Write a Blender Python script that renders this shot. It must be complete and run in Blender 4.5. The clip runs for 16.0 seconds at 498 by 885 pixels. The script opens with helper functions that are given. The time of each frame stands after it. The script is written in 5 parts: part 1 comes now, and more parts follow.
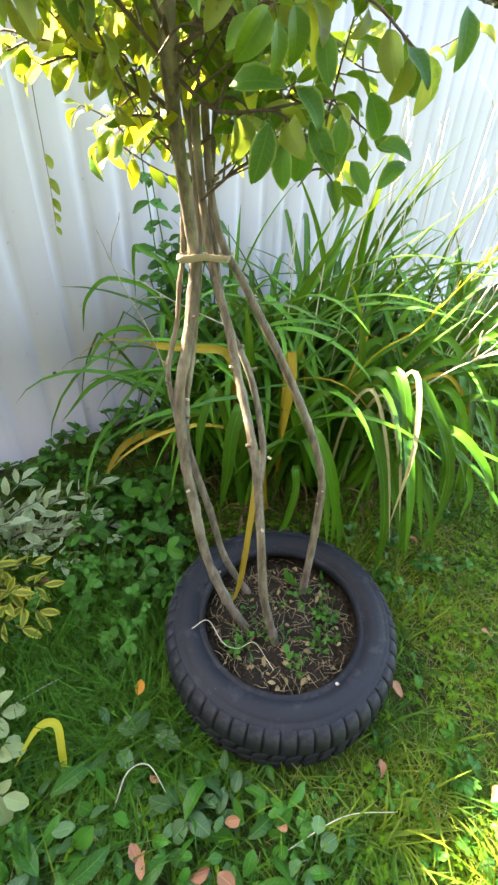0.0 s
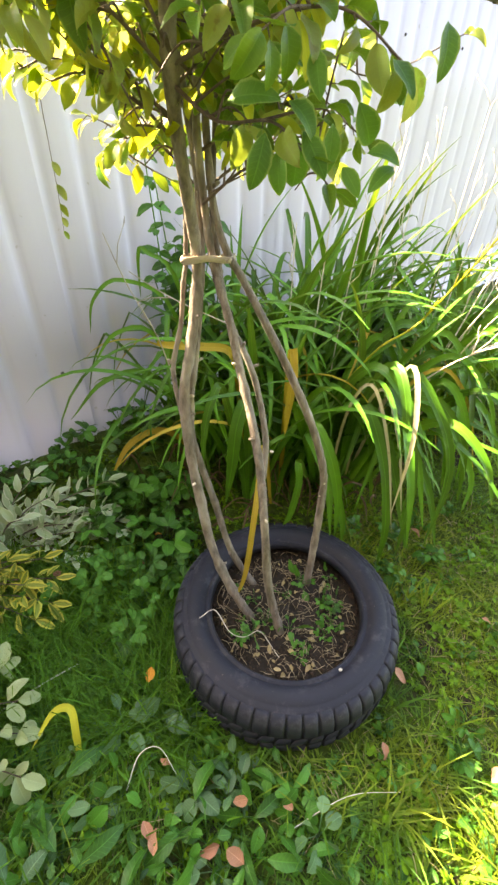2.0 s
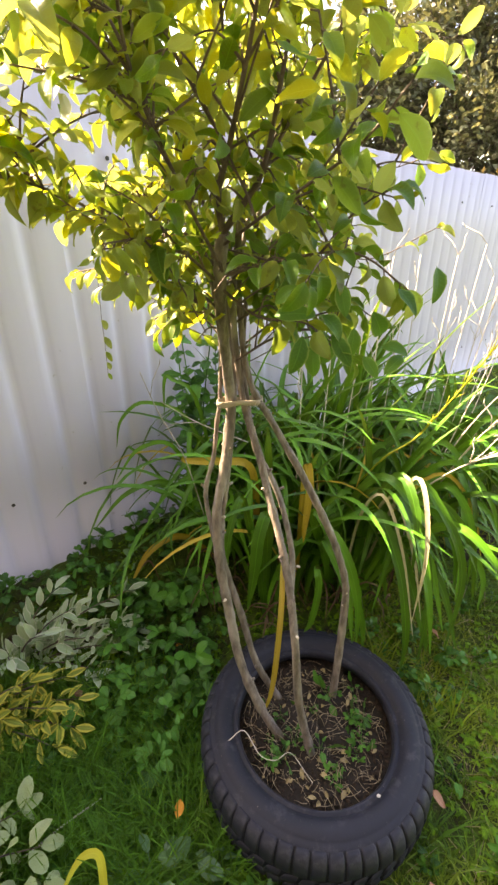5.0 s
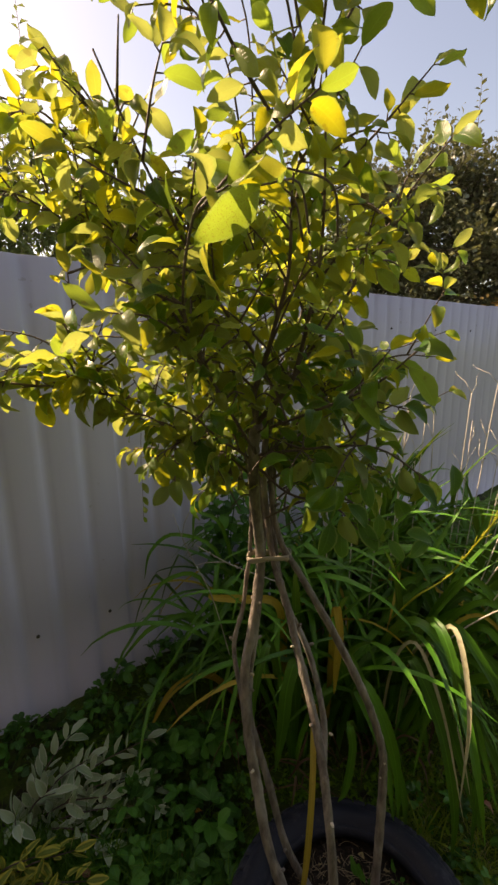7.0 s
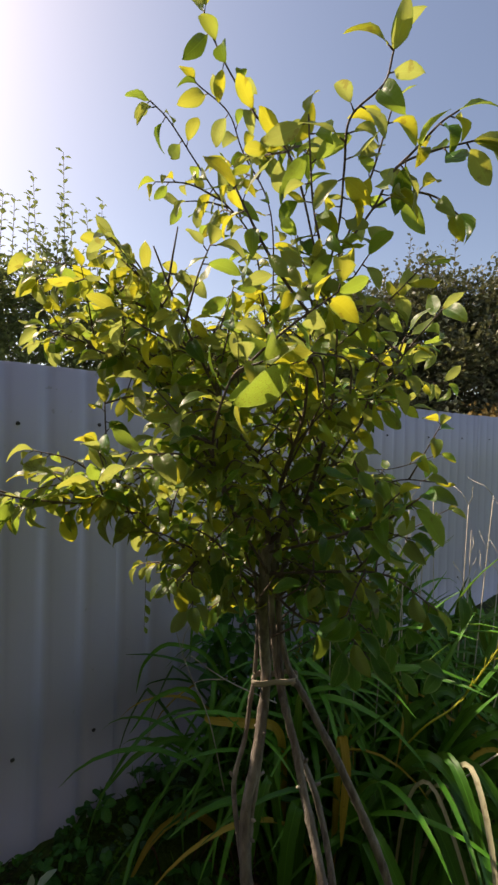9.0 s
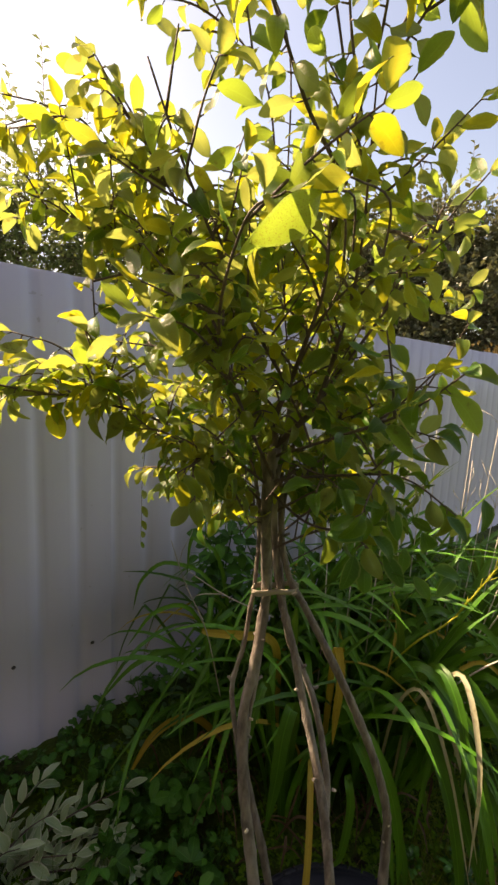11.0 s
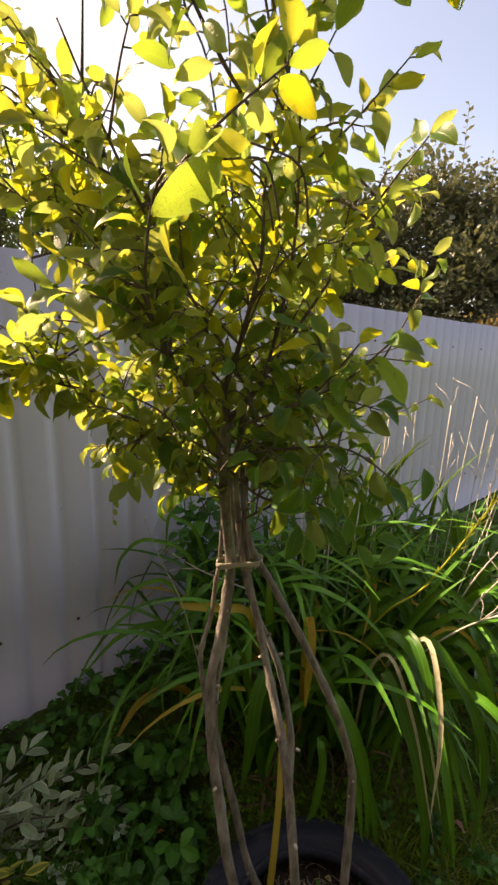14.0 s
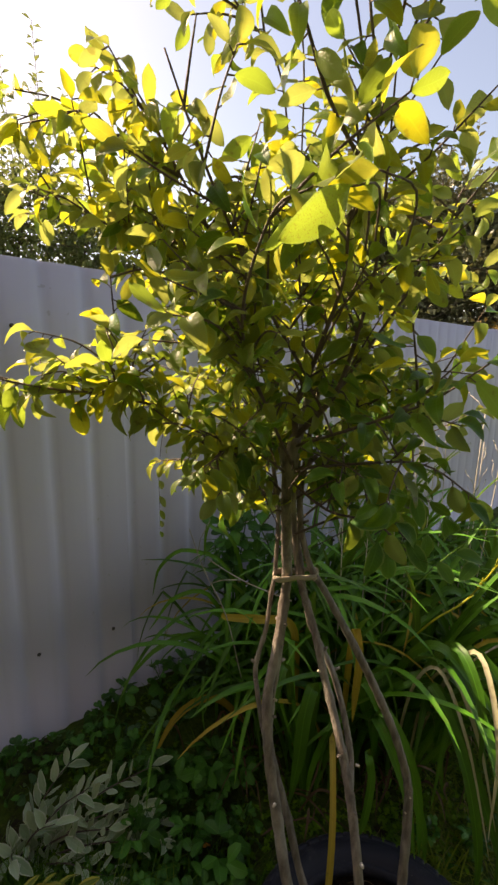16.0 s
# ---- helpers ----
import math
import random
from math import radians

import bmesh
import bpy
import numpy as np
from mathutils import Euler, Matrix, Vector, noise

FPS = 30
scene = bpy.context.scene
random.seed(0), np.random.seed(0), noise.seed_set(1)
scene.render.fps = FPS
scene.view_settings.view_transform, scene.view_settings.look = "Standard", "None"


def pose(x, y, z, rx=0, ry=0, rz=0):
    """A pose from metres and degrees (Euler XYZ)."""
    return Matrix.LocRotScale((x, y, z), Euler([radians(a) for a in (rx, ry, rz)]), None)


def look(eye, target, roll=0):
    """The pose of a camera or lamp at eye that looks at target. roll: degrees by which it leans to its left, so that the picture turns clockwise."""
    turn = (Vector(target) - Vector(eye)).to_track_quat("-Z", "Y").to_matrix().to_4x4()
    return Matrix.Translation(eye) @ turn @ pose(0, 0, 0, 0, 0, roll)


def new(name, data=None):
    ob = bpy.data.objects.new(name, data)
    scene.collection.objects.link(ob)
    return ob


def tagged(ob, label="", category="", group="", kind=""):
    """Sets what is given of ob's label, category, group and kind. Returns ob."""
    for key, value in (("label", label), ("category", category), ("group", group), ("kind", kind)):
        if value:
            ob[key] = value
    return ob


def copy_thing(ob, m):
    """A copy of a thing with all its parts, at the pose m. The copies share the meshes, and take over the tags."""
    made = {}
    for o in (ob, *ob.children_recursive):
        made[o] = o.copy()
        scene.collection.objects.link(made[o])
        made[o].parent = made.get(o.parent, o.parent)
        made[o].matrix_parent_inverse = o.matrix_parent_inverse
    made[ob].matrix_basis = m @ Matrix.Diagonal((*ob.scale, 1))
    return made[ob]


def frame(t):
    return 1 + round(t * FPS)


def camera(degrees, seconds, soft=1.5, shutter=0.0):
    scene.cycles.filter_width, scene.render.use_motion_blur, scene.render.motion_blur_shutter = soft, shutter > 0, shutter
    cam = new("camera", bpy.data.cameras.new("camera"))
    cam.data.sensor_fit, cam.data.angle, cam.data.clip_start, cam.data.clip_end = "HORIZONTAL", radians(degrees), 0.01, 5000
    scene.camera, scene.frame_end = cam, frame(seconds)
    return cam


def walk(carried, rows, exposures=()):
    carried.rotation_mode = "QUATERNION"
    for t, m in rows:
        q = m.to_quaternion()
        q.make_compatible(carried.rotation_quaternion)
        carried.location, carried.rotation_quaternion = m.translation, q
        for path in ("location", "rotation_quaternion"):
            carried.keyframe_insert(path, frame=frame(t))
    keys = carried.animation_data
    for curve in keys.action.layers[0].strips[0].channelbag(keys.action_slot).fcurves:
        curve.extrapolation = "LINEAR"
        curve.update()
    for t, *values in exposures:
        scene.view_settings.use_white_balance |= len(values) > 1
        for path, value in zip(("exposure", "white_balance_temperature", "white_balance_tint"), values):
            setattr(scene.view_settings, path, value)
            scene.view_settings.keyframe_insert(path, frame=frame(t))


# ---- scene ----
cam = camera(60.4, 16.0, soft=2.6)
METRES, EYE, TILT, LEAN, TURN = 1.15, 1.2236, -36.3, -2.0, 0.0
ROWS = [
    (0.0, 0.0, 0.0, 0.0, 0.0, 0.0, -0.0),
    (0.5, 0.0388, -0.004, -0.0136, 0.09, -0.21, 0.73),
    (1.0, 0.0618, -0.0161, -0.0299, 0.43, -0.33, 0.89),
    (1.5, 0.059, -0.0258, -0.0241, 0.64, -0.34, 0.8),
    (2.0, 0.0046, -0.0287, -0.0089, 0.74, -0.17, 0.69),
    (2.5, -0.0506, -0.0378, 0.0043, 0.35, -0.02, 1.19),
    (3.0, -0.0559, -0.0586, 0.0032, -0.54, -0.02, 3.55),
    (5.5, -0.0584, -0.1341, 0.0843, 0.33, 14.07, 1.99),
    (6.0, -0.0537, -0.1501, 0.1131, 1.05, 17.35, 1.92),
    (6.5, -0.0598, -0.1885, 0.1474, 1.86, 21.79, 1.63),
    (7.0, -0.0681, -0.198, 0.165, 2.91, 23.48, 1.14),
    (7.5, -0.0684, -0.2385, 0.1836, 3.22, 27.1, 1.08),
    (8.0, -0.074, -0.2762, 0.1964, 2.4, 31.32, 0.39),
    (8.5, -0.0819, -0.2869, 0.1958, 1.79, 35.28, -0.18),
    (9.0, -0.0965, -0.2603, 0.1894, 1.38, 35.44, -0.28),
    (11.5, -0.1286, -0.1634, 0.1632, 0.11, 26.14, -1.07),
    (12.0, -0.1575, -0.1774, 0.1579, 0.47, 25.49, -1.14),
    (12.5, -0.1606, -0.1829, 0.1585, 0.41, 25.14, -1.02),
    (13.0, -0.1265, -0.1884, 0.1524, 0.27, 25.21, -0.34),
    (13.5, -0.0798, -0.1738, 0.1485, 0.44, 24.95, 0.42),
    (14.0, -0.0437, -0.1689, 0.1583, 0.54, 24.87, 0.38),
    (14.5, -0.0264, -0.1922, 0.1725, 0.65, 25.18, 0.12),
    (15.0, -0.054, -0.2007, 0.1736, 1.03, 25.39, -0.04),
    (15.5, -0.1009, -0.1936, 0.1737, 1.43, 25.67, -0.16),
    (16.0, -0.1394, -0.1784, 0.1706, 1.45, 25.63, 0.24),
]

EXPOSE = [(0.0, 3.38, 9000, 10), (0.5, 3.38, 9700, 15), (1.5, 3.38, 10300, 18), (3.0, 3.4, 10500, 20), (5.5, 2.5, 10300, 25), (6.5, 1.25, 10300, 24), (7.5, 0.65, 9800, 23), (8.5, 0.41, 8100, 19), (9.2, 0.4, 8100, 19), (11.3, 1.24, 10200, 24), (13.0, 1.18, 10200, 24), (14.0, 1.32, 10200, 25), (14.8, 1.15, 10100, 24), (15.5, 1.0, 9800, 23), (16.0, 1.1, 9800, 23)]
walk(cam, [(t, pose(0, 0, EYE, TILT, LEAN, TURN) @ pose(METRES * x, METRES * y, METRES * z, 90 + pitch, roll, yaw)) for t, x, y, z, yaw, pitch, roll in ROWS], EXPOSE)

# ---- world and sun ----
ALONG = radians(41.0)                       # the fence's direction in plan
U = Vector((math.cos(ALONG), math.sin(ALONG), 0))
N = Vector((-math.sin(ALONG), math.cos(ALONG), 0))
FENCE_OFF, FENCE_TOP = 1.6, 1.80
SUN_EL, SUN_AZ = 43.0, 64.0                 # elevation; degrees to the left of the way ahead

world = bpy.data.worlds.new("garden_sky")
scene.world = world
world.use_nodes = True
wn = world.node_tree.nodes
sky = wn.new("ShaderNodeTexSky")
sky.sky_type, sky.sun_disc = "NISHITA", False
sky.sun_elevation, sky.sun_rotation = radians(SUN_EL), radians(-SUN_AZ)
sky.air_density, sky.dust_density, sky.ozone_density = 1.0, 1.5, 2.6
wn["Background"].inputs["Strength"].default_value = 0.15
world.node_tree.links.new(sky.outputs[0], wn["Background"].inputs["Color"])

sun_way = Vector((-math.sin(radians(SUN_AZ)) * math.cos(radians(SUN_EL)), math.cos(radians(SUN_AZ)) * math.cos(radians(SUN_EL)), math.sin(radians(SUN_EL))))
sun = new("sun", bpy.data.lights.new("sun", "SUN"))
sun.data.energy, sun.data.angle, sun.data.color = 5.0, radians(0.53), (1.0, 0.93, 0.82)
sun.matrix_world = look(sun_way * 30, (0, 0, 0))


# ---- building helpers ----
def thing(name, at, label, category, group="", kind=""):
    ob = new(name)
    ob.location = at
    ob.empty_display_size = 0.05
    return tagged(ob, label, category, group, kind)


def to_mesh(data, name):
    if isinstance(data, bmesh.types.BMesh):
        me = bpy.data.meshes.new(name)
        data.to_mesh(me)
        data.free()
        return me
    return data


def part(name, data, material, parent, label="", m=None):
    """One mesh object under a thing or a part; m is its place in the world."""
    me = to_mesh(data, name)
    if not me.materials:
        me.materials.append(material)
    ob = new(name, me)
    ob.parent = parent
    if m is None:
        m = Matrix.Identity(4)
    base, up = Matrix.Identity(4), parent
    while up is not None:
        base = up.matrix_basis @ base
        up = up.parent
    ob.matrix_basis = base.inverted() @ m
    if label:
        ob["label"] = label
    return ob


def spline(points, steps=6):
    """A smooth line through the points."""
    p = [Vector(q) for q in points]
    p = [p[0] * 2 - p[1]] + p + [p[-1] * 2 - p[-2]]
    out = []
    for i in range(1, len(p) - 2):
        a, b, c, d = p[i - 1:i + 3]
        for k in range(steps):
            t = k / steps
            out.append(0.5 * (2 * b + (c - a) * t + (2 * a - 5 * b + 4 * c - d) * t * t + (3 * b - a - 3 * c + d) * t ** 3))
    out.append(p[-2])
    return out


def tube(bm, points, r0, r1, sides=8, knots=0.0, rng=random):
    """A tapered round stem along the points; knots: how uneven its thickness is."""
    rings, side = [], None
    n = len(points)
    for i, p in enumerate(points):
        way = (points[min(i + 1, n - 1)] - points[max(i - 1, 0)]).normalized()
        if side is None:
            side = way.orthogonal().normalized()
        side = (side - way * side.dot(way)).normalized()
        other = way.cross(side)
        r = (r0 + (r1 - r0) * i / max(n - 1, 1)) * (1 + knots * (rng.random() - 0.5))
        if knots and rng.random() < 0.08:
            r *= 1 + knots * 1.2
        rings.append([bm.verts.new(p + (side * math.cos(a) + other * math.sin(a)) * r) for a in (2 * math.pi * k / sides for k in range(sides))])
    for a, b in zip(rings, rings[1:]):
        for k in range(sides):
            f = bm.faces.new((a[k], a[(k + 1) % sides], b[(k + 1) % sides], b[k]))
            f.smooth = True
    bm.faces.new(rings[0][::-1])
    bm.faces.new(rings[-1])
    return bm


def blade_data(length, width, fold=0.25, curl=0.3, peak=0.45, rows=6, wave=0.0, tip=0.8, twist=0.0):
    """Points, faces and UVs of a leaf along +y, its face up: folded along the midrib, curled down towards its tip."""
    verts, uvs, faces = [], [], []
    for i in range(rows + 1):
        v = 0.5 - 0.5 * math.cos(math.pi * i / rows)
        if v < peak:
            w = math.sin(v / peak * math.pi / 2) ** 0.8
        else:
            w = max(0.0, math.cos((v - peak) / (1 - peak) * math.pi / 2)) ** tip
        w *= width / 2
        a = curl * v
        y = length * (math.sin(a) / curl if curl else v)
        z = -length * ((1 - math.cos(a)) / curl if curl else 0)
        for k in (-1, -0.5, 0, 0.5, 1):
            lift = abs(k) * w * fold + wave * width * math.sin(v * 9 + k * 2) * abs(k)
            tw = twist * v
            verts.append((k * w * math.cos(tw) - lift * math.sin(tw), y, z + lift * math.cos(tw) + k * w * math.sin(tw)))
            uvs.append((0.5 + k / 2, v))
    for i in range(rows):
        for k in range(4):
            a = i * 5 + k
            faces.append((a, a + 1, a + 6, a + 5))
    return verts, faces, uvs


def mesh_of(name, verts, faces, uvs):
    me = bpy.data.meshes.new(name)
    me.from_pydata(verts, [], faces)
    lay = me.uv_layers.new(name="UVMap")
    loops = np.empty(len(me.loops), dtype=np.int32)
    me.loops.foreach_get("vertex_index", loops)
    lay.data.foreach_set("uv", np.asarray(uvs, dtype=np.float32)[loops].ravel())
    me.polygons.foreach_set("use_smooth", [True] * len(me.polygons))
    me.update()
    return me


def joined(name, templates, placed):
    """One mesh out of many placed copies of the templates (index, matrix)."""
    V, Fc, T, off = [], [], [], 0
    for k, m in placed:
        verts, faces, uvs = templates[k]
        a = np.asarray(m)
        V.append(np.asarray(verts) @ a[:3, :3].T + a[:3, 3])
        Fc.append(np.asarray(faces) + off)
        T.append(np.asarray(uvs))
        off += len(verts)
    return mesh_of(name, np.concatenate(V).tolist(), np.concatenate(Fc).tolist(), np.concatenate(T))


def aim(p, way, up, scale=1.0):
    """A matrix that puts +y along way and +z as near to up as can be."""
    y = Vector(way).normalized()
    x = y.cross(Vector(up))
    if x.length < 1e-4:
        x = y.orthogonal()
    x.normalize()
    z = x.cross(y)
    m = Matrix((x, y, z)).transposed().to_4x4()
    return Matrix.Translation(p) @ m @ Matrix.Scale(scale, 4)


def fence_gap(x, y):
    return FENCE_OFF - (N.x * x + N.y * y)


def smooth(a, b, x):
    t = min(1.0, max(0.0, (x - a) / (b - a)))
    return t * t * (3 - 2 * t)


def ground_z(x, y):
    """The lawn is level; the bed rises a little towards the fence."""
    d = fence_gap(x, y)
    z = 0.10 * (1 - smooth(0.1, 1.0, d))
    near = 1 if abs(x) < 4 and abs(y) < 5 else 0
    return z + near * (0.012 * noise.noise((x * 3, y * 3, 0)) + 0.006 * noise.noise((x * 11, y * 11, 3)))


# ---- materials ----
class Mat:
    """A small wrapper round a node tree."""

    def __init__(self, name):
        self.m = bpy.data.materials.new(name)
        self.m.use_nodes = True
        self.t = self.m.node_tree
        self.b = self.t.nodes["Principled BSDF"]
        self.out = self.t.nodes["Material Output"]

    def n(self, kind):
        return self.t.nodes.new("ShaderNode" + kind)

    def link(self, a, b):
        self.t.links.new(a, b)

    def put(self, sock, v):
        if isinstance(v, bpy.types.NodeSocket):
            self.link(v, sock)
        else:
            sock.default_value = v

    def math(self, op, a, b=0.0, clamp=False):
        nd = self.n("Math")
        nd.operation, nd.use_clamp = op, clamp
        self.put(nd.inputs[0], a)
        self.put(nd.inputs[1], b)
        return nd.outputs[0]

    def ramp(self, v, lo, hi):
        nd = self.n("MapRange")
        nd.interpolation_type = "SMOOTHSTEP"
        self.put(nd.inputs[0], v)
        nd.inputs[1].default_value, nd.inputs[2].default_value = lo, hi
        return nd.outputs[0]

    def noise(self, scale, detail=4.0, rough=0.55, space="Object", stretch=None):
        co = self.n("TexCoord").outputs[space]
        if stretch:
            mp = self.n("Mapping")
            mp.inputs["Scale"].default_value = stretch
            self.link(co, mp.inputs[0])
            co = mp.outputs[0]
        nd = self.n("TexNoise")
        self.link(co, nd.inputs["Vector"])
        nd.inputs["Scale"].default_value, nd.inputs["Detail"].default_value, nd.inputs["Roughness"].default_value = scale, detail, rough
        return nd.outputs[0]

    def mix(self, f, a, b, blend="MIX"):
        nd = self.n("Mix")
        nd.data_type, nd.blend_type = "RGBA", blend
        for s, v in ((nd.inputs[0], f), (nd.inputs[6], a), (nd.inputs[7], b)):
            if isinstance(v, tuple):
                v = (*v, 1.0)
            self.put(s, v)
        return nd.outputs[2]

    def bump(self, h, strength, dist=0.002):
        nd = self.n("Bump")
        self.link(h, nd.inputs["Height"])
        nd.inputs["Strength"].default_value, nd.inputs["Distance"].default_value = strength, dist
        self.link(nd.outputs[0], self.b.inputs["Normal"])
        return nd.outputs[0]

    def done(self, colour, rough=0.6, spec=0.5, metal=0.0):
        self.put(self.b.inputs["Base Color"], colour if not isinstance(colour, tuple) else (*colour, 1.0))
        self.put(self.b.inputs["Roughness"], rough)
        self.b.inputs["Specular IOR Level"].default_value = spec
        self.b.inputs["Metallic"].default_value = metal
        return self.m


def leaf_material(name, dark, light, glow, margin=None, margin_from=0.75, through_it=0.45, rough=0.42, island=False, vein=0.35, brown=0.0, lines=False, pale=None, gloss=0.2, patch=None):
    """A living leaf: midrib and side veins, a paler margin where it has one, light that shines through, and change from leaf to leaf."""
    k = Mat(name)
    uv = k.n("UVMap")
    uv.uv_map = "UVMap"
    sep = k.n("SeparateXYZ")
    k.link(uv.outputs[0], sep.inputs[0])
    edge = k.math("ABSOLUTE", k.math("MULTIPLY", k.math("SUBTRACT", sep.outputs[0], 0.5), 2.0))
    rnd = k.n("NewGeometry").outputs["Random Per Island"] if island else k.n("ObjectInfo").outputs["Random"]
    big = k.noise(18.0, 3.0)
    tone = k.math("ADD", k.math("MULTIPLY", rnd, 0.75), k.math("MULTIPLY", big, 0.45), clamp=True)
    col = k.mix(tone, dark, light)
    thru = k.mix(rnd, tuple(c * 0.75 for c in glow), glow)
    if patch:                                   # stretches of the lawn are mossy and yellowed
        ways = k.n("SeparateXYZ")
        k.link(k.n("TexCoord").outputs["Object"], ways.inputs[0])
        drift = k.math("MULTIPLY", k.math("SUBTRACT", k.ramp(ways.outputs[0], -0.2, 0.6), 0.6), 0.22)
        where = k.ramp(k.math("ADD", k.math("ADD", k.noise(2.6, 4.0, 0.6), drift), k.math("MULTIPLY", rnd, 0.10)), 0.50, 0.66)
        col = k.mix(k.math("MULTIPLY", where, 0.75), col, patch)
    if pale:                                    # some leaves are duller and greyer than the rest
        dull = k.ramp(k.math("FRACT", k.math("MULTIPLY", rnd, 7.3)), 0.20, 0.60)
        thru = k.mix(dull, thru, pale)
        thru = k.mix(k.ramp(k.math("FRACT", k.math("MULTIPLY", rnd, 23.7)), 0.72, 0.82), thru, (0.36, 0.50, 0.06))
        col = k.mix(k.math("MULTIPLY", dull, 0.55), col, tuple(c * 0.46 for c in pale))
    if lines:
        wave = k.math("SINE", k.math("MULTIPLY", sep.outputs[0], 60.0))
        veins = k.math("MULTIPLY", k.ramp(wave, 0.2, 1.0), 0.5)
    else:
        wave = k.math("SINE", k.math("MULTIPLY", k.math("SUBTRACT", sep.outputs[1], k.math("MULTIPLY", edge, 0.16)), 58.0))
        veins = k.ramp(wave, 0.86, 1.0)
    rib = k.math("SUBTRACT", 1.0, k.ramp(edge, 0.02, 0.09))
    lined = k.math("MAXIMUM", k.math("MULTIPLY", veins, 0.5), rib)
    col = k.mix(k.math("MULTIPLY", lined, vein), col, tuple(min(1, c * 1.9 + 0.03) for c in light))
    if margin:
        mask = k.ramp(k.math("ADD", edge, k.math("MULTIPLY", k.math("SUBTRACT", k.noise(70.0, 2.0), 0.5), 0.35)), margin_from - 0.08, margin_from + 0.1)
        col = k.mix(mask, col, margin)
        thru = k.mix(k.math("MULTIPLY", mask, 0.6), thru, margin)
    if brown:
        spots = k.ramp(k.math("ADD", k.noise(55.0, 5.0), k.math("MULTIPLY", rnd, 0.12)), 0.66, 0.74)
        col = k.mix(k.math("MULTIPLY", spots, brown), col, (0.12, 0.06, 0.025))
        thru = k.mix(k.math("MULTIPLY", spots, brown), thru, (0.2, 0.08, 0.02))
    k.done(col, k.math("ADD", rough - 0.08, k.math("MULTIPLY", big, 0.2)), gloss)
    k.bump(k.math("SUBTRACT", k.math("MULTIPLY", k.noise(160.0, 2.0), 0.3), lined), 0.35, 0.0012)
    tr = k.n("BsdfTranslucent")
    k.link(thru, tr.inputs["Color"])
    ms = k.n("MixShader")
    ms.inputs[0].default_value = through_it
    k.link(k.b.outputs[0], ms.inputs[1])
    k.link(tr.outputs[0], ms.inputs[2])
    k.link(ms.outputs[0], k.out.inputs["Surface"])
    return k.m


def bark_material(name, a, b, pale):
    k = Mat(name)
    g = k.ramp(k.noise(75.0, 5.0, 0.6, stretch=(1, 1, 0.22)), 0.28, 0.74)
    f = k.noise(260.0, 3.0, 0.6)
    patch = k.noise(9.0, 3.0)
    col = k.mix(g, a, b)
    col = k.mix(k.math("MULTIPLY", k.ramp(patch, 0.48, 0.75), 0.45), col, pale)
    col = k.mix(k.math("MULTIPLY", k.ramp(f, 0.62, 0.75), 0.6), col, tuple(c * 0.45 for c in a))
    k.done(col, 0.62, 0.4)
    k.bump(k.math("ADD", g, k.math("MULTIPLY", f, 1.2)), 0.9, 0.0025)
    return k.m


M_TREE = leaf_material("shrub_leaf", (0.016, 0.085, 0.014), (0.075, 0.20, 0.030), (0.72, 0.68, 0.05), (0.26, 0.38, 0.08), 0.84, 0.53, 0.36, brown=0.5, pale=(0.45, 0.50, 0.11), gloss=0.45)
M_TREE_REST = leaf_material("shrub_leaf_mass", (0.016, 0.085, 0.014), (0.075, 0.20, 0.030), (0.72, 0.68, 0.05), (0.26, 0.38, 0.08), 0.84, 0.53, 0.36, island=True, brown=0.4, pale=(0.45, 0.50, 0.11), gloss=0.45)
# darker copy of the shrub leaf, with the crown's inner shade in its colour
M_TREE_DARK = leaf_material("shade_toned_shrub_leaf", (0.012, 0.070, 0.008), (0.060, 0.20, 0.018), (0.30, 0.45, 0.04), (0.14, 0.28, 0.05), 0.88, 0.30, 0.36, island=True, brown=0.3, gloss=0.36)
M_TREE_GREEN = leaf_material("green_shrub_leaf", (0.022, 0.11, 0.026), (0.07, 0.23, 0.04), (0.22, 0.44, 0.05), (0.24, 0.38, 0.10), 0.84, 0.34, 0.38, brown=0.3, gloss=0.3)
M_LILY = leaf_material("daylily_leaf", (0.006, 0.036, 0.004), (0.072, 0.29, 0.020), (0.26, 0.40, 0.04), None, 0.8, 0.18, 0.38, lines=True, vein=0.3, brown=0.2, gloss=0.32)
M_LILY_OLD = leaf_material("daylily_yellowed_leaf", (0.34, 0.24, 0.03), (0.52, 0.40, 0.07), (0.6, 0.42, 0.05), None, 0.8, 0.35, 0.5, lines=True, vein=0.25, brown=0.4)
M_STRAP = leaf_material("limp_yellow_green_leaf", (0.30, 0.36, 0.03), (0.52, 0.52, 0.06), (0.6, 0.6, 0.05), None, 0.8, 0.3, 0.45, lines=True, vein=0.2)
M_WEED = leaf_material("weed_leaf", (0.003, 0.020, 0.005), (0.050, 0.235, 0.030), (0.18, 0.40, 0.03), None, 0.8, 0.14, 0.40, brown=0.3, gloss=0.28)
M_WEED_GREY = leaf_material("greyish_weed_leaf", (0.010, 0.045, 0.020), (0.10, 0.24, 0.095), (0.2, 0.36, 0.07), None, 0.8, 0.12, 0.42, brown=0.3, gloss=0.32)
M_CLOVER = leaf_material("small_weed_leaf", (0.014, 0.075, 0.005), (0.115, 0.27, 0.014), (0.28, 0.42, 0.02), None, 0.8, 0.22, 0.5, island=True, gloss=0.14)
M_WHITE_EDGE = leaf_material("white_edged_leaf", (0.19, 0.33, 0.17), (0.42, 0.55, 0.36), (0.28, 0.38, 0.15), (0.56, 0.62, 0.48), 0.80, 0.22, 0.5, vein=0.12, gloss=0.3)
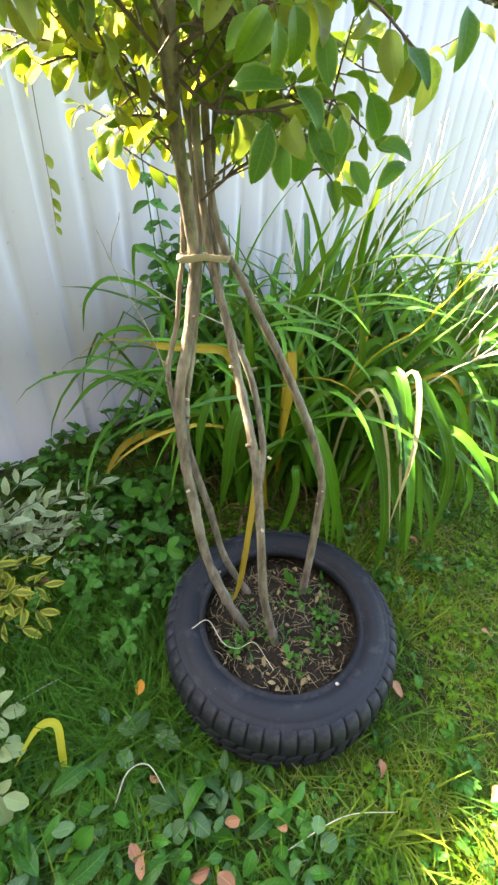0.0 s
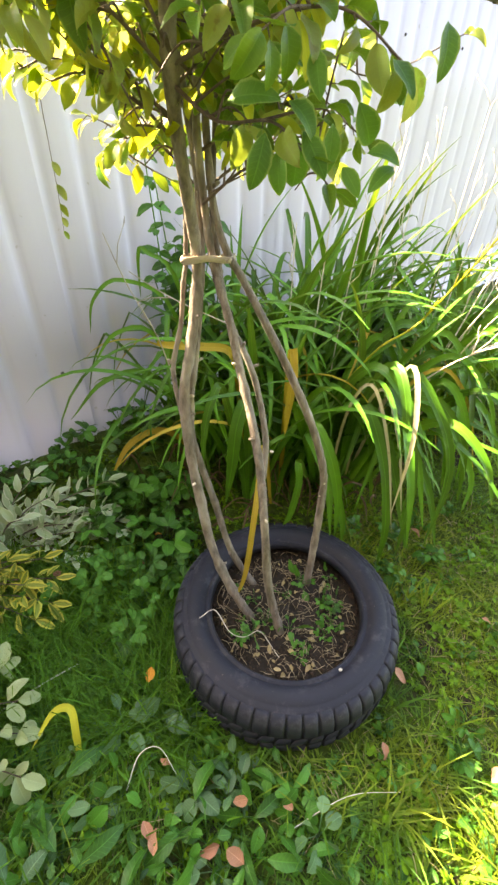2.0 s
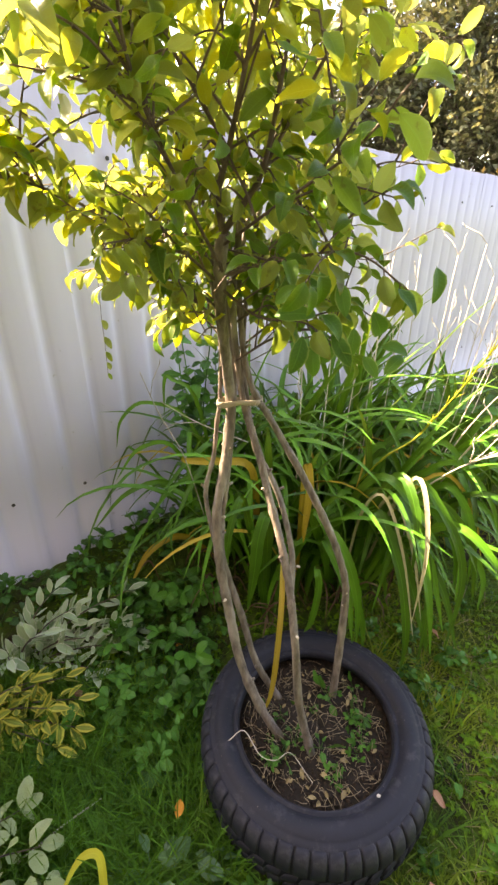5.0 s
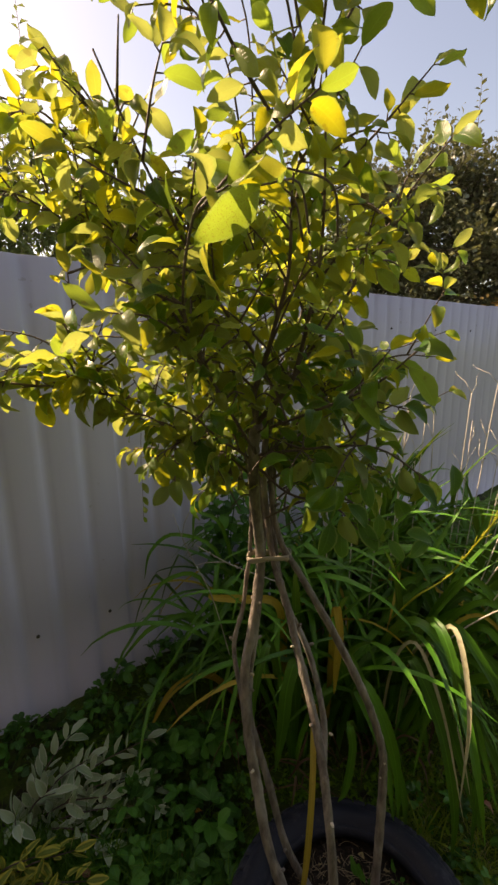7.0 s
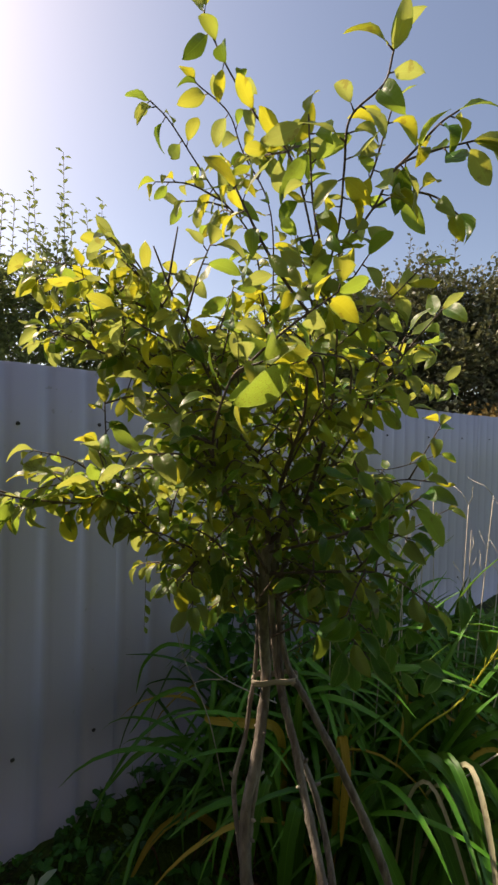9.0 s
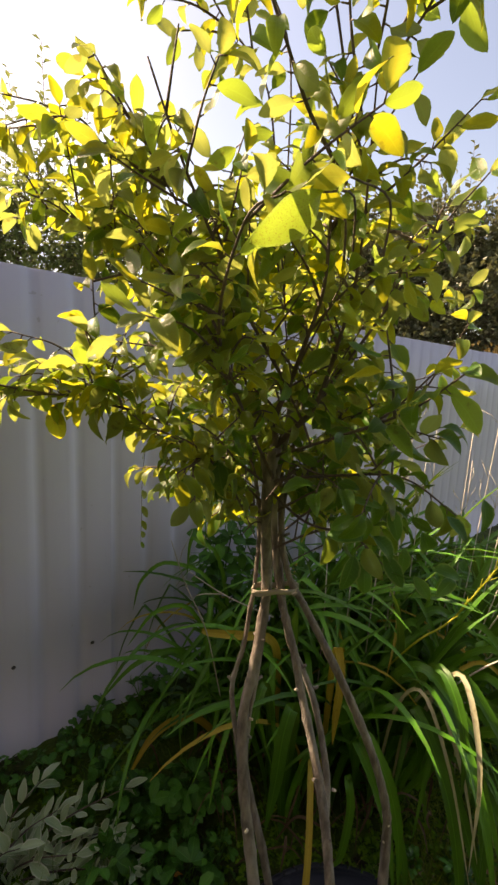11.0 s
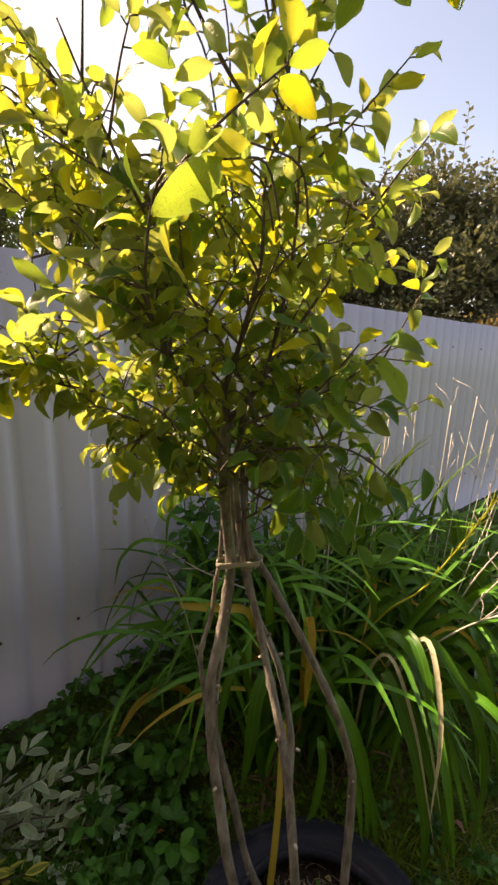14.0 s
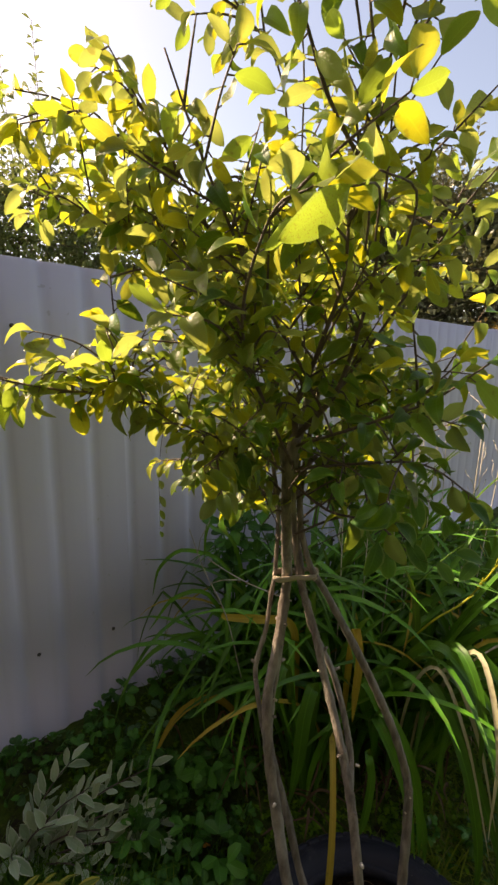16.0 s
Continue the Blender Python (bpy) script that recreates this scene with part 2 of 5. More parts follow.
M_GREY_LEAF = leaf_material("grey_green_leaf", (0.18, 0.29, 0.13), (0.36, 0.46, 0.24), (0.32, 0.42, 0.15), None, 0.8, 0.25, 0.5, vein=0.12, brown=0.3)
M_GOLD_EDGE = leaf_material("gold_edged_leaf", (0.11, 0.18, 0.03), (0.20, 0.26, 0.05), (0.3, 0.36, 0.04), (0.50, 0.47, 0.08), 0.5, 0.25, 0.45)
M_GRASS = leaf_material("grass_blade", (0.003, 0.022, 0.004), (0.058, 0.235, 0.026), (0.44, 0.58, 0.03), None, 0.8, 0.22, 0.5, island=True, lines=True, vein=0.15, gloss=0.2, patch=(0.19, 0.24, 0.028))
M_DRY = leaf_material("dry_grass_blade", (0.22, 0.17, 0.08), (0.40, 0.33, 0.18), (0.4, 0.3, 0.12), None, 0.8, 0.2, 0.7, island=True, lines=True, vein=0.2)
M_FALLEN = leaf_material("fallen_leaf", (0.30, 0.14, 0.085), (0.45, 0.24, 0.15), (0.35, 0.15, 0.05), None, 0.8, 0.12, 0.6, brown=0.7)
M_FALLEN_ORANGE = leaf_material("orange_fallen_leaf", (0.55, 0.22, 0.03), (0.62, 0.28, 0.05), (0.6, 0.2, 0.03), None, 0.8, 0.15, 0.55, brown=0.5)
M_BACK = leaf_material("far_tree_leaf", (0.022, 0.038, 0.018), (0.17, 0.19, 0.11), (0.26, 0.26, 0.09), None, 0.8, 0.18, 0.34, island=True, gloss=0.5)
M_BACK_LEFT = leaf_material("far_apple_leaf", (0.05, 0.09, 0.035), (0.13, 0.18, 0.08), (0.34, 0.40, 0.12), None, 0.8, 0.35, 0.4, island=True)
M_BACK_DRY = leaf_material("far_dry_leaf", (0.20, 0.14, 0.05), (0.34, 0.24, 0.09), (0.4, 0.26, 0.06), None, 0.8, 0.3, 0.6, island=True)
M_DEAD = leaf_material("dead_daylily_leaf", (0.05, 0.028, 0.016), (0.15, 0.10, 0.06), (0.15, 0.08, 0.04), None, 0.8, 0.15, 0.7, lines=True, vein=0.2, brown=0.5)
M_BLEACHED = leaf_material("bleached_daylily_leaf", (0.32, 0.30, 0.15), (0.50, 0.48, 0.32), (0.5, 0.45, 0.2), None, 0.8, 0.3, 0.5, lines=True, vein=0.2, brown=0.3)
M_BARK = bark_material("shrub_bark", (0.10, 0.083, 0.07), (0.28, 0.24, 0.20), (0.52, 0.49, 0.43))
M_TWIG = bark_material("twig_bark", (0.08, 0.055, 0.045), (0.15, 0.11, 0.085), (0.2, 0.16, 0.13))
M_STALK = bark_material("dry_stalk", (0.50, 0.46, 0.38), (0.66, 0.62, 0.54), (0.78, 0.76, 0.70))
M_PALE_TWIG = bark_material("pale_dead_twig", (0.34, 0.30, 0.25), (0.48, 0.44, 0.38), (0.55, 0.52, 0.47))


def ground_material():
    k = Mat("lawn_soil")
    a, b, c = k.noise(2.2, 4.0), k.noise(14.0, 5.0, 0.65), k.noise(90.0, 4.0, 0.7)
    soil = k.mix(b, (0.020, 0.014, 0.009), (0.055, 0.040, 0.025))
    moss = k.mix(c, (0.014, 0.040, 0.005), (0.10, 0.16, 0.020))
    col = k.mix(k.ramp(k.math("ADD", k.math("MULTIPLY", a, 0.6), k.math("MULTIPLY", b, 0.5)), 0.42, 0.56), soil, moss)
    straw = k.ramp(k.noise(45.0, 3.0, 0.6, stretch=(1, 4, 1)), 0.60, 0.70)
    col = k.mix(k.math("MULTIPLY", straw, 0.4), col, (0.20, 0.17, 0.07))
    k.done(col, 0.9, 0.2)
    k.bump(k.math("ADD", b, c), 0.9, 0.012)
    return k.m


def fence_material():
    """Light grey baked paint on sheet steel, dusty, with faint runs."""
    k = Mat("fence_paint")
    big, fine = k.noise(1.3, 3.0), k.noise(220.0, 2.0)
    runs = k.noise(9.0, 4.0, 0.6, stretch=(3.0, 3.0, 0.12))
    dirt = k.ramp(runs, 0.52, 0.75)
    col = k.mix(big, (0.545, 0.55, 0.665), (0.605, 0.61, 0.725))
    col = k.mix(k.math("MULTIPLY", dirt, 0.16), col, (0.45, 0.45, 0.47))
    specks = k.ramp(k.noise(38.0, 2.0, 0.5), 0.72, 0.78)
    col = k.mix(k.math("MULTIPLY", specks, 0.35), col, (0.25, 0.23, 0.20))
    tint = k.n("ObjectInfo").outputs["Random"]
    col = k.mix(k.math("MULTIPLY", tint, 0.12), col, (0.52, 0.54, 0.58))
    k.done(col, k.math("ADD", 0.46, k.math("MULTIPLY", big, 0.2)), 0.4)
    k.bump(k.math("ADD", fine, k.math("MULTIPLY", big, 3.0)), 0.08, 0.002)
    return k.m


def rubber_material():
    k = Mat("old_rubber")
    big, fine = k.noise(7.0, 4.0, 0.6), k.noise(140.0, 4.0, 0.65)
    col = k.mix(big, (0.006, 0.008, 0.014), (0.017, 0.022, 0.036))
    col = k.mix(k.math("MULTIPLY", k.ramp(k.noise(22.0, 5.0, 0.7), 0.52, 0.7), 0.5), col, (0.06, 0.065, 0.078))
    col = k.mix(k.math("MULTIPLY", k.ramp(fine, 0.68, 0.74), 0.5), col, (0.24, 0.22, 0.19))
    k.done(col, k.math("ADD", 0.5, k.math("MULTIPLY", big, 0.25)), 0.3)
    k.bump(k.math("ADD", fine, big), 0.25, 0.002)
    return k.m


def plain_material(name, a, b, rough, scale, bump=0.3):
    k = Mat(name)
    f = k.noise(scale, 5.0, 0.65)
    k.done(k.mix(f, a, b), rough, 0.4)
    k.bump(f, bump, 0.003)
    return k.m


M_GROUND, M_FENCE, M_RUBBER = ground_material(), fence_material(), rubber_material()
M_SOIL = plain_material("pot_soil", (0.006, 0.005, 0.004), (0.034, 0.025, 0.018), 0.95, 85.0, 1.0)
M_CLOTH = plain_material("tie_cloth", (0.30, 0.25, 0.19), (0.50, 0.44, 0.35), 0.85, 300.0, 0.6)
M_SCREW = plain_material("screw_head", (0.03, 0.03, 0.032), (0.10, 0.10, 0.10), 0.5, 200.0)
M_PLINTH = plain_material("concrete_board", (0.17, 0.17, 0.175), (0.32, 0.32, 0.33), 0.9, 24.0)
M_LITTER = plain_material("straw_litter", (0.16, 0.12, 0.07), (0.46, 0.38, 0.26), 0.8, 60.0)
M_CLOD = plain_material("soil_clod", (0.010, 0.007, 0.005), (0.07, 0.045, 0.03), 0.95, 70.0, 0.8)
M_PEBBLE = plain_material("pale_crumb", (0.5, 0.48, 0.42), (0.68, 0.66, 0.6), 0.7, 90.0)


# ---- ground ----
def build_ground():
    fx = list(np.arange(-2.4, 3.01, 0.045))
    fy = list(np.arange(-1.2, 4.41, 0.045))
    xs = [-400, -150, -60, -25, -12, -6, -3.6] + fx + [4, 6, 12, 25, 60, 150, 400]
    ys = [-400, -150, -60, -25, -12, -6, -3, -1.8] + fy + [5.2, 7, 12, 25, 60, 150, 400]
    verts = [(x, y, ground_z(x, y)) for y in ys for x in xs]
    w = len(xs)
    faces = [(j * w + i, j * w + i + 1, (j + 1) * w + i + 1, (j + 1) * w + i) for j in range(len(ys) - 1) for i in range(w - 1)]
    me = bpy.data.meshes.new("ground")
    me.from_pydata(verts, [], faces)
    me.polygons.foreach_set("use_smooth", [True] * len(me.polygons))
    me.materials.append(M_GROUND)
    tagged(new("ground", me), "mossy uneven lawn and dark garden bed", "ground", kind="structure")


build_ground()


# ---- an unseen dark wall, added behind the viewer to block sky light ----
def build_sky_blocker():
    bm = bmesh.new()
    bmesh.ops.create_cube(bm, size=1.0, matrix=Matrix.Translation((0.5, -2.3, 3.9)) @ Matrix.Diagonal((14.0, 0.25, 8.2, 1)))
    wall = new("wall_south", to_mesh(bm, "wall_south"))
    wall.data.materials.append(plain_material("sky_blocker_grey", (0.045, 0.045, 0.047), (0.08, 0.08, 0.083), 0.8, 6.0))
    tagged(wall, "plain dark grey unseen wall added behind the lawn to block sky light", "wall", kind="structure")


build_sky_blocker()


# ---- fence ----
PITCH, WAVE = 0.138, 0.011


def fence_point(u, off, z):
    p = U * u + N * (FENCE_OFF + off)
    return (p.x, p.y, z)


def panel_mesh(waves):
    """A sheet of trapezoid steel, in its own axes: x along the fence, y away from the lawn, z up; a folded thickness of 1.5 mm."""
    line = []
    for i in range(waves):
        x = i * PITCH
        for dx, dy in ((0.0, 0.0012), (0.020, 0.0), (0.034, 0.0010), (0.045, 0.0065), (0.054, WAVE), (0.066, WAVE), (0.078, 0.0065), (0.092, 0.0022)):
            line.append((x + dx, dy))
    line.append((waves * PITCH, 0.0015))
    line.append((waves * PITCH + 0.04, 0.0006))
    bm = bmesh.new()
    zs = [0.05, 0.5, 0.95, 1.4, FENCE_TOP]
    for thick in (0.0, 0.0015):
        rows = [[bm.verts.new((x, y + thick, z)) for x, y in line] for z in zs]
        for a, b in zip(rows, rows[1:]):
            for i in range(len(line) - 1):
                q = (a[i], a[i + 1], b[i + 1], b[i])
                bm.faces.new(q if thick == 0 else q[::-1]).smooth = True
        if thick == 0:
            front = rows
    for fr, bk in ((front[-1], rows[-1]), (front[0], rows[0])):
        for i in range(len(line) - 1):
            bm.faces.new((fr[i], fr[i + 1], bk[i + 1], bk[i]))
    return to_mesh(bm, "fence_panel")


def build_fence():
    fence = thing("fence", (U * 0 + N * FENCE_OFF), "tall light grey corrugated steel sheet fence", "fence", kind="structure")
    sheet = panel_mesh(8)
    step = 8 * PITCH
    turn = Matrix.Rotation(ALONG, 4, "Z")
    rng = random.Random(5)
    panels = {}
    for i in range(-6, 15):
        off = 0.0021 * (i % 2)
        u = -0.636 + i * step
        m = Matrix.Translation(fence_point(u, off, rng.uniform(-0.004, 0.004))) @ turn @ Matrix.Rotation(rng.uniform(-0.0015, 0.0015), 4, "Y")
        panels[i] = part("fence_panel", sheet, M_FENCE, fence, m=m)
    for i in range(-3, 8):
        bm = bmesh.new()
        bmesh.ops.create_cube(bm, size=1.0, matrix=Matrix.Diagonal((1.99, 0.05, 0.34, 1)))
        bmesh.ops.bevel(bm, geom=bm.edges[:], offset=0.006, segments=1, affect="EDGES")
        part("base_board", bm, M_PLINTH, fence, "grey concrete board under the sheets", Matrix.Translation(fence_point(-0.3 + i * 2.0, 0.06, -0.09 + rng.uniform(-0.01, 0.01))) @ turn)
    bm = bmesh.new()
    bmesh.ops.create_cone(bm, cap_ends=True, segments=8, radius1=0.0055, radius2=0.004, depth=0.005)
    bmesh.ops.create_cone(bm, cap_ends=True, segments=12, radius1=0.007, radius2=0.007, depth=0.002, matrix=Matrix.Translation((0, 0, -0.003)))
    head = to_mesh(bm, "screw")
    face = turn @ Matrix.Rotation(radians(90), 4, "X")
    for row in (0.443, 1.598):
        for i in range(-8, 30):
            if i > 2 and i % 2:
                continue
            u = 0.155 + (i * 2) * PITCH
            part("screw", head, M_SCREW, panels[math.floor((u + 0.636) / step)], m=Matrix.Translation(fence_point(u, -0.003, row + rng.uniform(-0.008, 0.008))) @ face)


build_fence()

# ---- tyre ----
TYRE = Vector((0.124, 0.662, 0.0))
R_OUT, R_HOLE, T_H = 0.318, 0.205, 0.182


def build_tyre():
    tyre = thing("tyre", TYRE, "old black car tyre lying flat as a planter", "tyre")
    prof = [(R_HOLE, 0.150), (R_HOLE + 0.002, T_H - 0.018), (R_HOLE + 0.006, T_H - 0.009), (R_HOLE + 0.012, T_H - 0.007), (R_HOLE + 0.015, T_H - 0.012), (R_HOLE + 0.019, T_H - 0.011),
            (R_HOLE + 0.024, T_H - 0.003), (R_HOLE + 0.036, T_H + 0.003), (R_HOLE + 0.052, T_H + 0.004), (R_HOLE + 0.066, T_H - 0.001), (R_HOLE + 0.069, T_H - 0.004), (R_HOLE + 0.073, T_H - 0.003),
            (R_OUT - 0.028, T_H - 0.012), (R_OUT - 0.019, T_H - 0.024), (R_OUT - 0.013, T_H - 0.042), (R_OUT - 0.011, T_H - 0.065), (R_OUT - 0.010, 0.09), (R_OUT - 0.011, 0.055), (R_OUT - 0.016, 0.03), (R_OUT - 0.03, 0.004),
            (R_HOLE + 0.05, 0.0), (R_HOLE, 0.02), (R_HOLE - 0.002, 0.035), (R_HOLE + 0.03, 0.02), (R_OUT - 0.04, 0.04), (R_OUT - 0.03, 0.09), (R_OUT - 0.04, 0.14), (R_HOLE + 0.04, 0.160), (R_HOLE, 0.150)]
    n = 96
    bm = bmesh.new()
    rings = []
    for i in range(n):
        a = 2 * math.pi * i / n
        wob = 1 + 0.004 * math.sin(2 * a + 1) + 0.003 * math.sin(3 * a)
        rings.append([bm.verts.new((r * wob * math.cos(a), r * wob * math.sin(a), z)) for r, z in prof[:-1]])
    k = len(prof) - 1
    for i in range(n):
        a, b = rings[i], rings[(i + 1) % n]
        for j in range(k):
            f = bm.faces.new((a[j], b[j], b[(j + 1) % k], a[(j + 1) % k]))
            f.smooth = True
    part("sidewall", bm, M_RUBBER, tyre, m=Matrix.Translation(TYRE))
    # tread lugs: they wrap over each shoulder, with deep notches between
    def lug(line, depth, wide, twist=0.0):
        bm = bmesh.new()
        k = len(line)
        rows = []
        for i, (r, z) in enumerate(line):
            r0, z0 = line[max(i - 1, 0)]
            r1, z1 = line[min(i + 1, k - 1)]
            nr, nz = z0 - z1, r1 - r0
            ln = math.hypot(nr, nz)
            d = depth * (0.12 if i == 0 else 0.75 if i == 1 else 0.35 if i == k - 1 else 1.0)
            w = wide * (0.86 if i == 0 else 1.0)
            row = []
            for side, up in ((-1, -0.3), (-1, 0.75), (-0.72, 1.0), (0.72, 1.0), (1, 0.75), (1, -0.3)):
                rr, zz = r + nr / ln * d * up, z + nz / ln * d * up
                row.append(bm.verts.new((rr, side * w / 2 + twist * (z - T_H), zz)))
            rows.append(row)
        for p, q in zip(rows, rows[1:]):
            for j in range(5):
                bm.faces.new((p[j], q[j], q[j + 1], p[j + 1])).smooth = True
        bm.faces.new(rows[0])
        bm.faces.new(rows[-1][::-1])
        return to_mesh(bm, "tread_block")
    shoulder = lug([(R_OUT - 0.036, T_H - 0.009), (R_OUT - 0.028, T_H - 0.012), (R_OUT - 0.019, T_H - 0.024), (R_OUT - 0.013, T_H - 0.042), (R_OUT - 0.011, T_H - 0.062), (R_OUT - 0.0105, T_H - 0.076)], 0.0068, 0.0325)
    middle = lug([(R_OUT - 0.011, T_H - 0.082), (R_OUT - 0.0102, T_H - 0.090), (R_OUT - 0.010, 0.085), (R_OUT - 0.011, 0.066)], 0.0040, 0.033, 0.35)
    foot = lug([(R_OUT - 0.0112, 0.060), (R_OUT - 0.012, 0.050), (R_OUT - 0.016, 0.03), (R_OUT - 0.024, 0.014)], 0.0068, 0.0325)
    count = 50
    for i in range(count):
        q = 2 * math.pi * (i + 0.5) / count
        for mesh, da in ((shoulder, 0.0), (middle, 0.3), (foot, 0.5)):
            part("tread_block", mesh, M_RUBBER, tyre, m=Matrix.Translation(TYRE) @ Matrix.Rotation(q + da * 2 * math.pi / count, 4, "Z"))
    rng = random.Random(3)
    # soil that fills the tyre
    bm = bmesh.new()
    rows = []
    for j in range(15):
        r = (R_OUT - 0.05) * j / 14
        rows.append([bm.verts.new((TYRE.x + r * math.cos(q), TYRE.y + r * math.sin(q), 0.108 + 0.018 * noise.noise((r * 30 * math.cos(q), r * 30 * math.sin(q), 7)) + 0.02 * (1 - j / 14)))
                     for q in (2 * math.pi * i / 48 for i in range(48))])
    for a, b in zip(rows[1:], rows[2:]):
        for i in range(48):
            bm.faces.new((a[i], a[(i + 1) % 48], b[(i + 1) % 48], b[i])).smooth = True
    c = rows[0][0]
    for v in rows[0][1:]:
        bm.verts.remove(v)
    for i in range(48):
        bm.faces.new((c, rows[1][i], rows[1][(i + 1) % 48]))
    tagged(new("soil", to_mesh(bm, "soil")), "dark crumbly soil filling the old tyre", "soil", kind="stuff").data.materials.append(M_SOIL)


build_tyre()

# ---- the shrub in the tyre ----
M_CUT = plain_material("cut_wood", (0.48, 0.42, 0.32), (0.66, 0.60, 0.50), 0.7, 150.0)
LEAVES = [blade_data(1.0, w, f, c, p, 8, wv, tp) for w, f, c, p, wv, tp in (
    (0.48, 0.35, 0.9, 0.48, 0.05, 0.66), (0.50, 0.50, 1.3, 0.50, 0.06, 0.62), (0.46, 0.25, 0.6, 0.47, 0.08, 0.70),
    (0.49, 0.70, 1.6, 0.50, 0.05, 0.64), (0.47, 0.2, -0.7, 0.49, 0.08, 0.68), (0.44, 0.90, 1.1, 0.48, 0.05, 0.70))]
LEAF_MESHES = [mesh_of("leaf", *d) for d in LEAVES]
for me in LEAF_MESHES:
    me.materials.append(M_TREE)

TIE = Vector((-0.073, 0.848, 1.026))
# stems from the soil up to the tie and on into the crown: points, thickness at foot and end
STEMS = [
    ([(0.037, 0.645, 0.10), (-0.026, 0.667, 0.221), (-0.077, 0.697, 0.355), (-0.103, 0.727, 0.493), (-0.126, 0.759, 0.637), (-0.131, 0.787, 0.765), (-0.114, 0.807, 0.858), (-0.094, 0.836, 1.004), (-0.098, 0.815, 1.10), (-0.106, 0.765, 1.222), (-0.105, 0.729, 1.31), (-0.098, 0.705, 1.368)], 0.0135, 0.0125),
    ([(0.045, 0.755, 0.10), (-0.031, 0.768, 0.256), (-0.075, 0.786, 0.434), (-0.108, 0.798, 0.555), (-0.123, 0.800, 0.634), (-0.122, 0.806, 0.73), (-0.104, 0.83, 0.86), (-0.088, 0.86, 1.03), (-0.094, 0.872, 1.2), (-0.13, 0.88, 1.4)], 0.011, 0.008),
    ([(-0.130, 0.795, 0.62), (-0.153, 0.815, 0.742), (-0.158, 0.833, 0.807), (-0.137, 0.843, 0.891), (-0.126, 0.854, 0.978), (-0.118, 0.862, 1.04), (-0.118, 0.88, 1.2), (-0.16, 0.90, 1.42)], 0.0065, 0.005),
    ([(0.110, 0.600, 0.09), (0.108, 0.602, 0.12), (0.069, 0.615, 0.302), (0.052, 0.629, 0.491), (0.038, 0.681, 0.627), (0.016, 0.733, 0.734), (-0.01, 0.775, 0.828), (-0.029, 0.805, 0.91), (-0.051, 0.829, 0.977), (-0.066, 0.845, 1.033), (-0.078, 0.855, 1.12), (-0.085, 0.85, 1.26), (-0.06, 0.84, 1.45)], 0.0125, 0.008),
    ([(0.046, 0.708, 0.586), (0.05, 0.748, 0.666), (0.026, 0.793, 0.781), (-0.006, 0.819, 0.857), (-0.036, 0.836, 0.909), (-0.05, 0.859, 0.98), (-0.057, 0.877, 1.036), (-0.066, 0.89, 1.12), (-0.05, 0.92, 1.3), (-0.02, 0.95, 1.46)], 0.0085, 0.006),
    ([(0.196, 0.759, 0.10), (0.204, 0.774, 0.281), (0.208, 0.789, 0.441), (0.204, 0.798, 0.53), (0.171, 0.808, 0.642), (0.121, 0.819, 0.755), (0.07, 0.829, 0.855), (0.026, 0.836, 0.934), (-0.009, 0.842, 0.996), (-0.034, 0.845, 1.035), (-0.052, 0.85, 1.081), (-0.066, 0.86, 1.16), (-0.07, 0.9, 1.32), (-0.02, 0.96, 1.5)], 0.0125, 0.007),
]
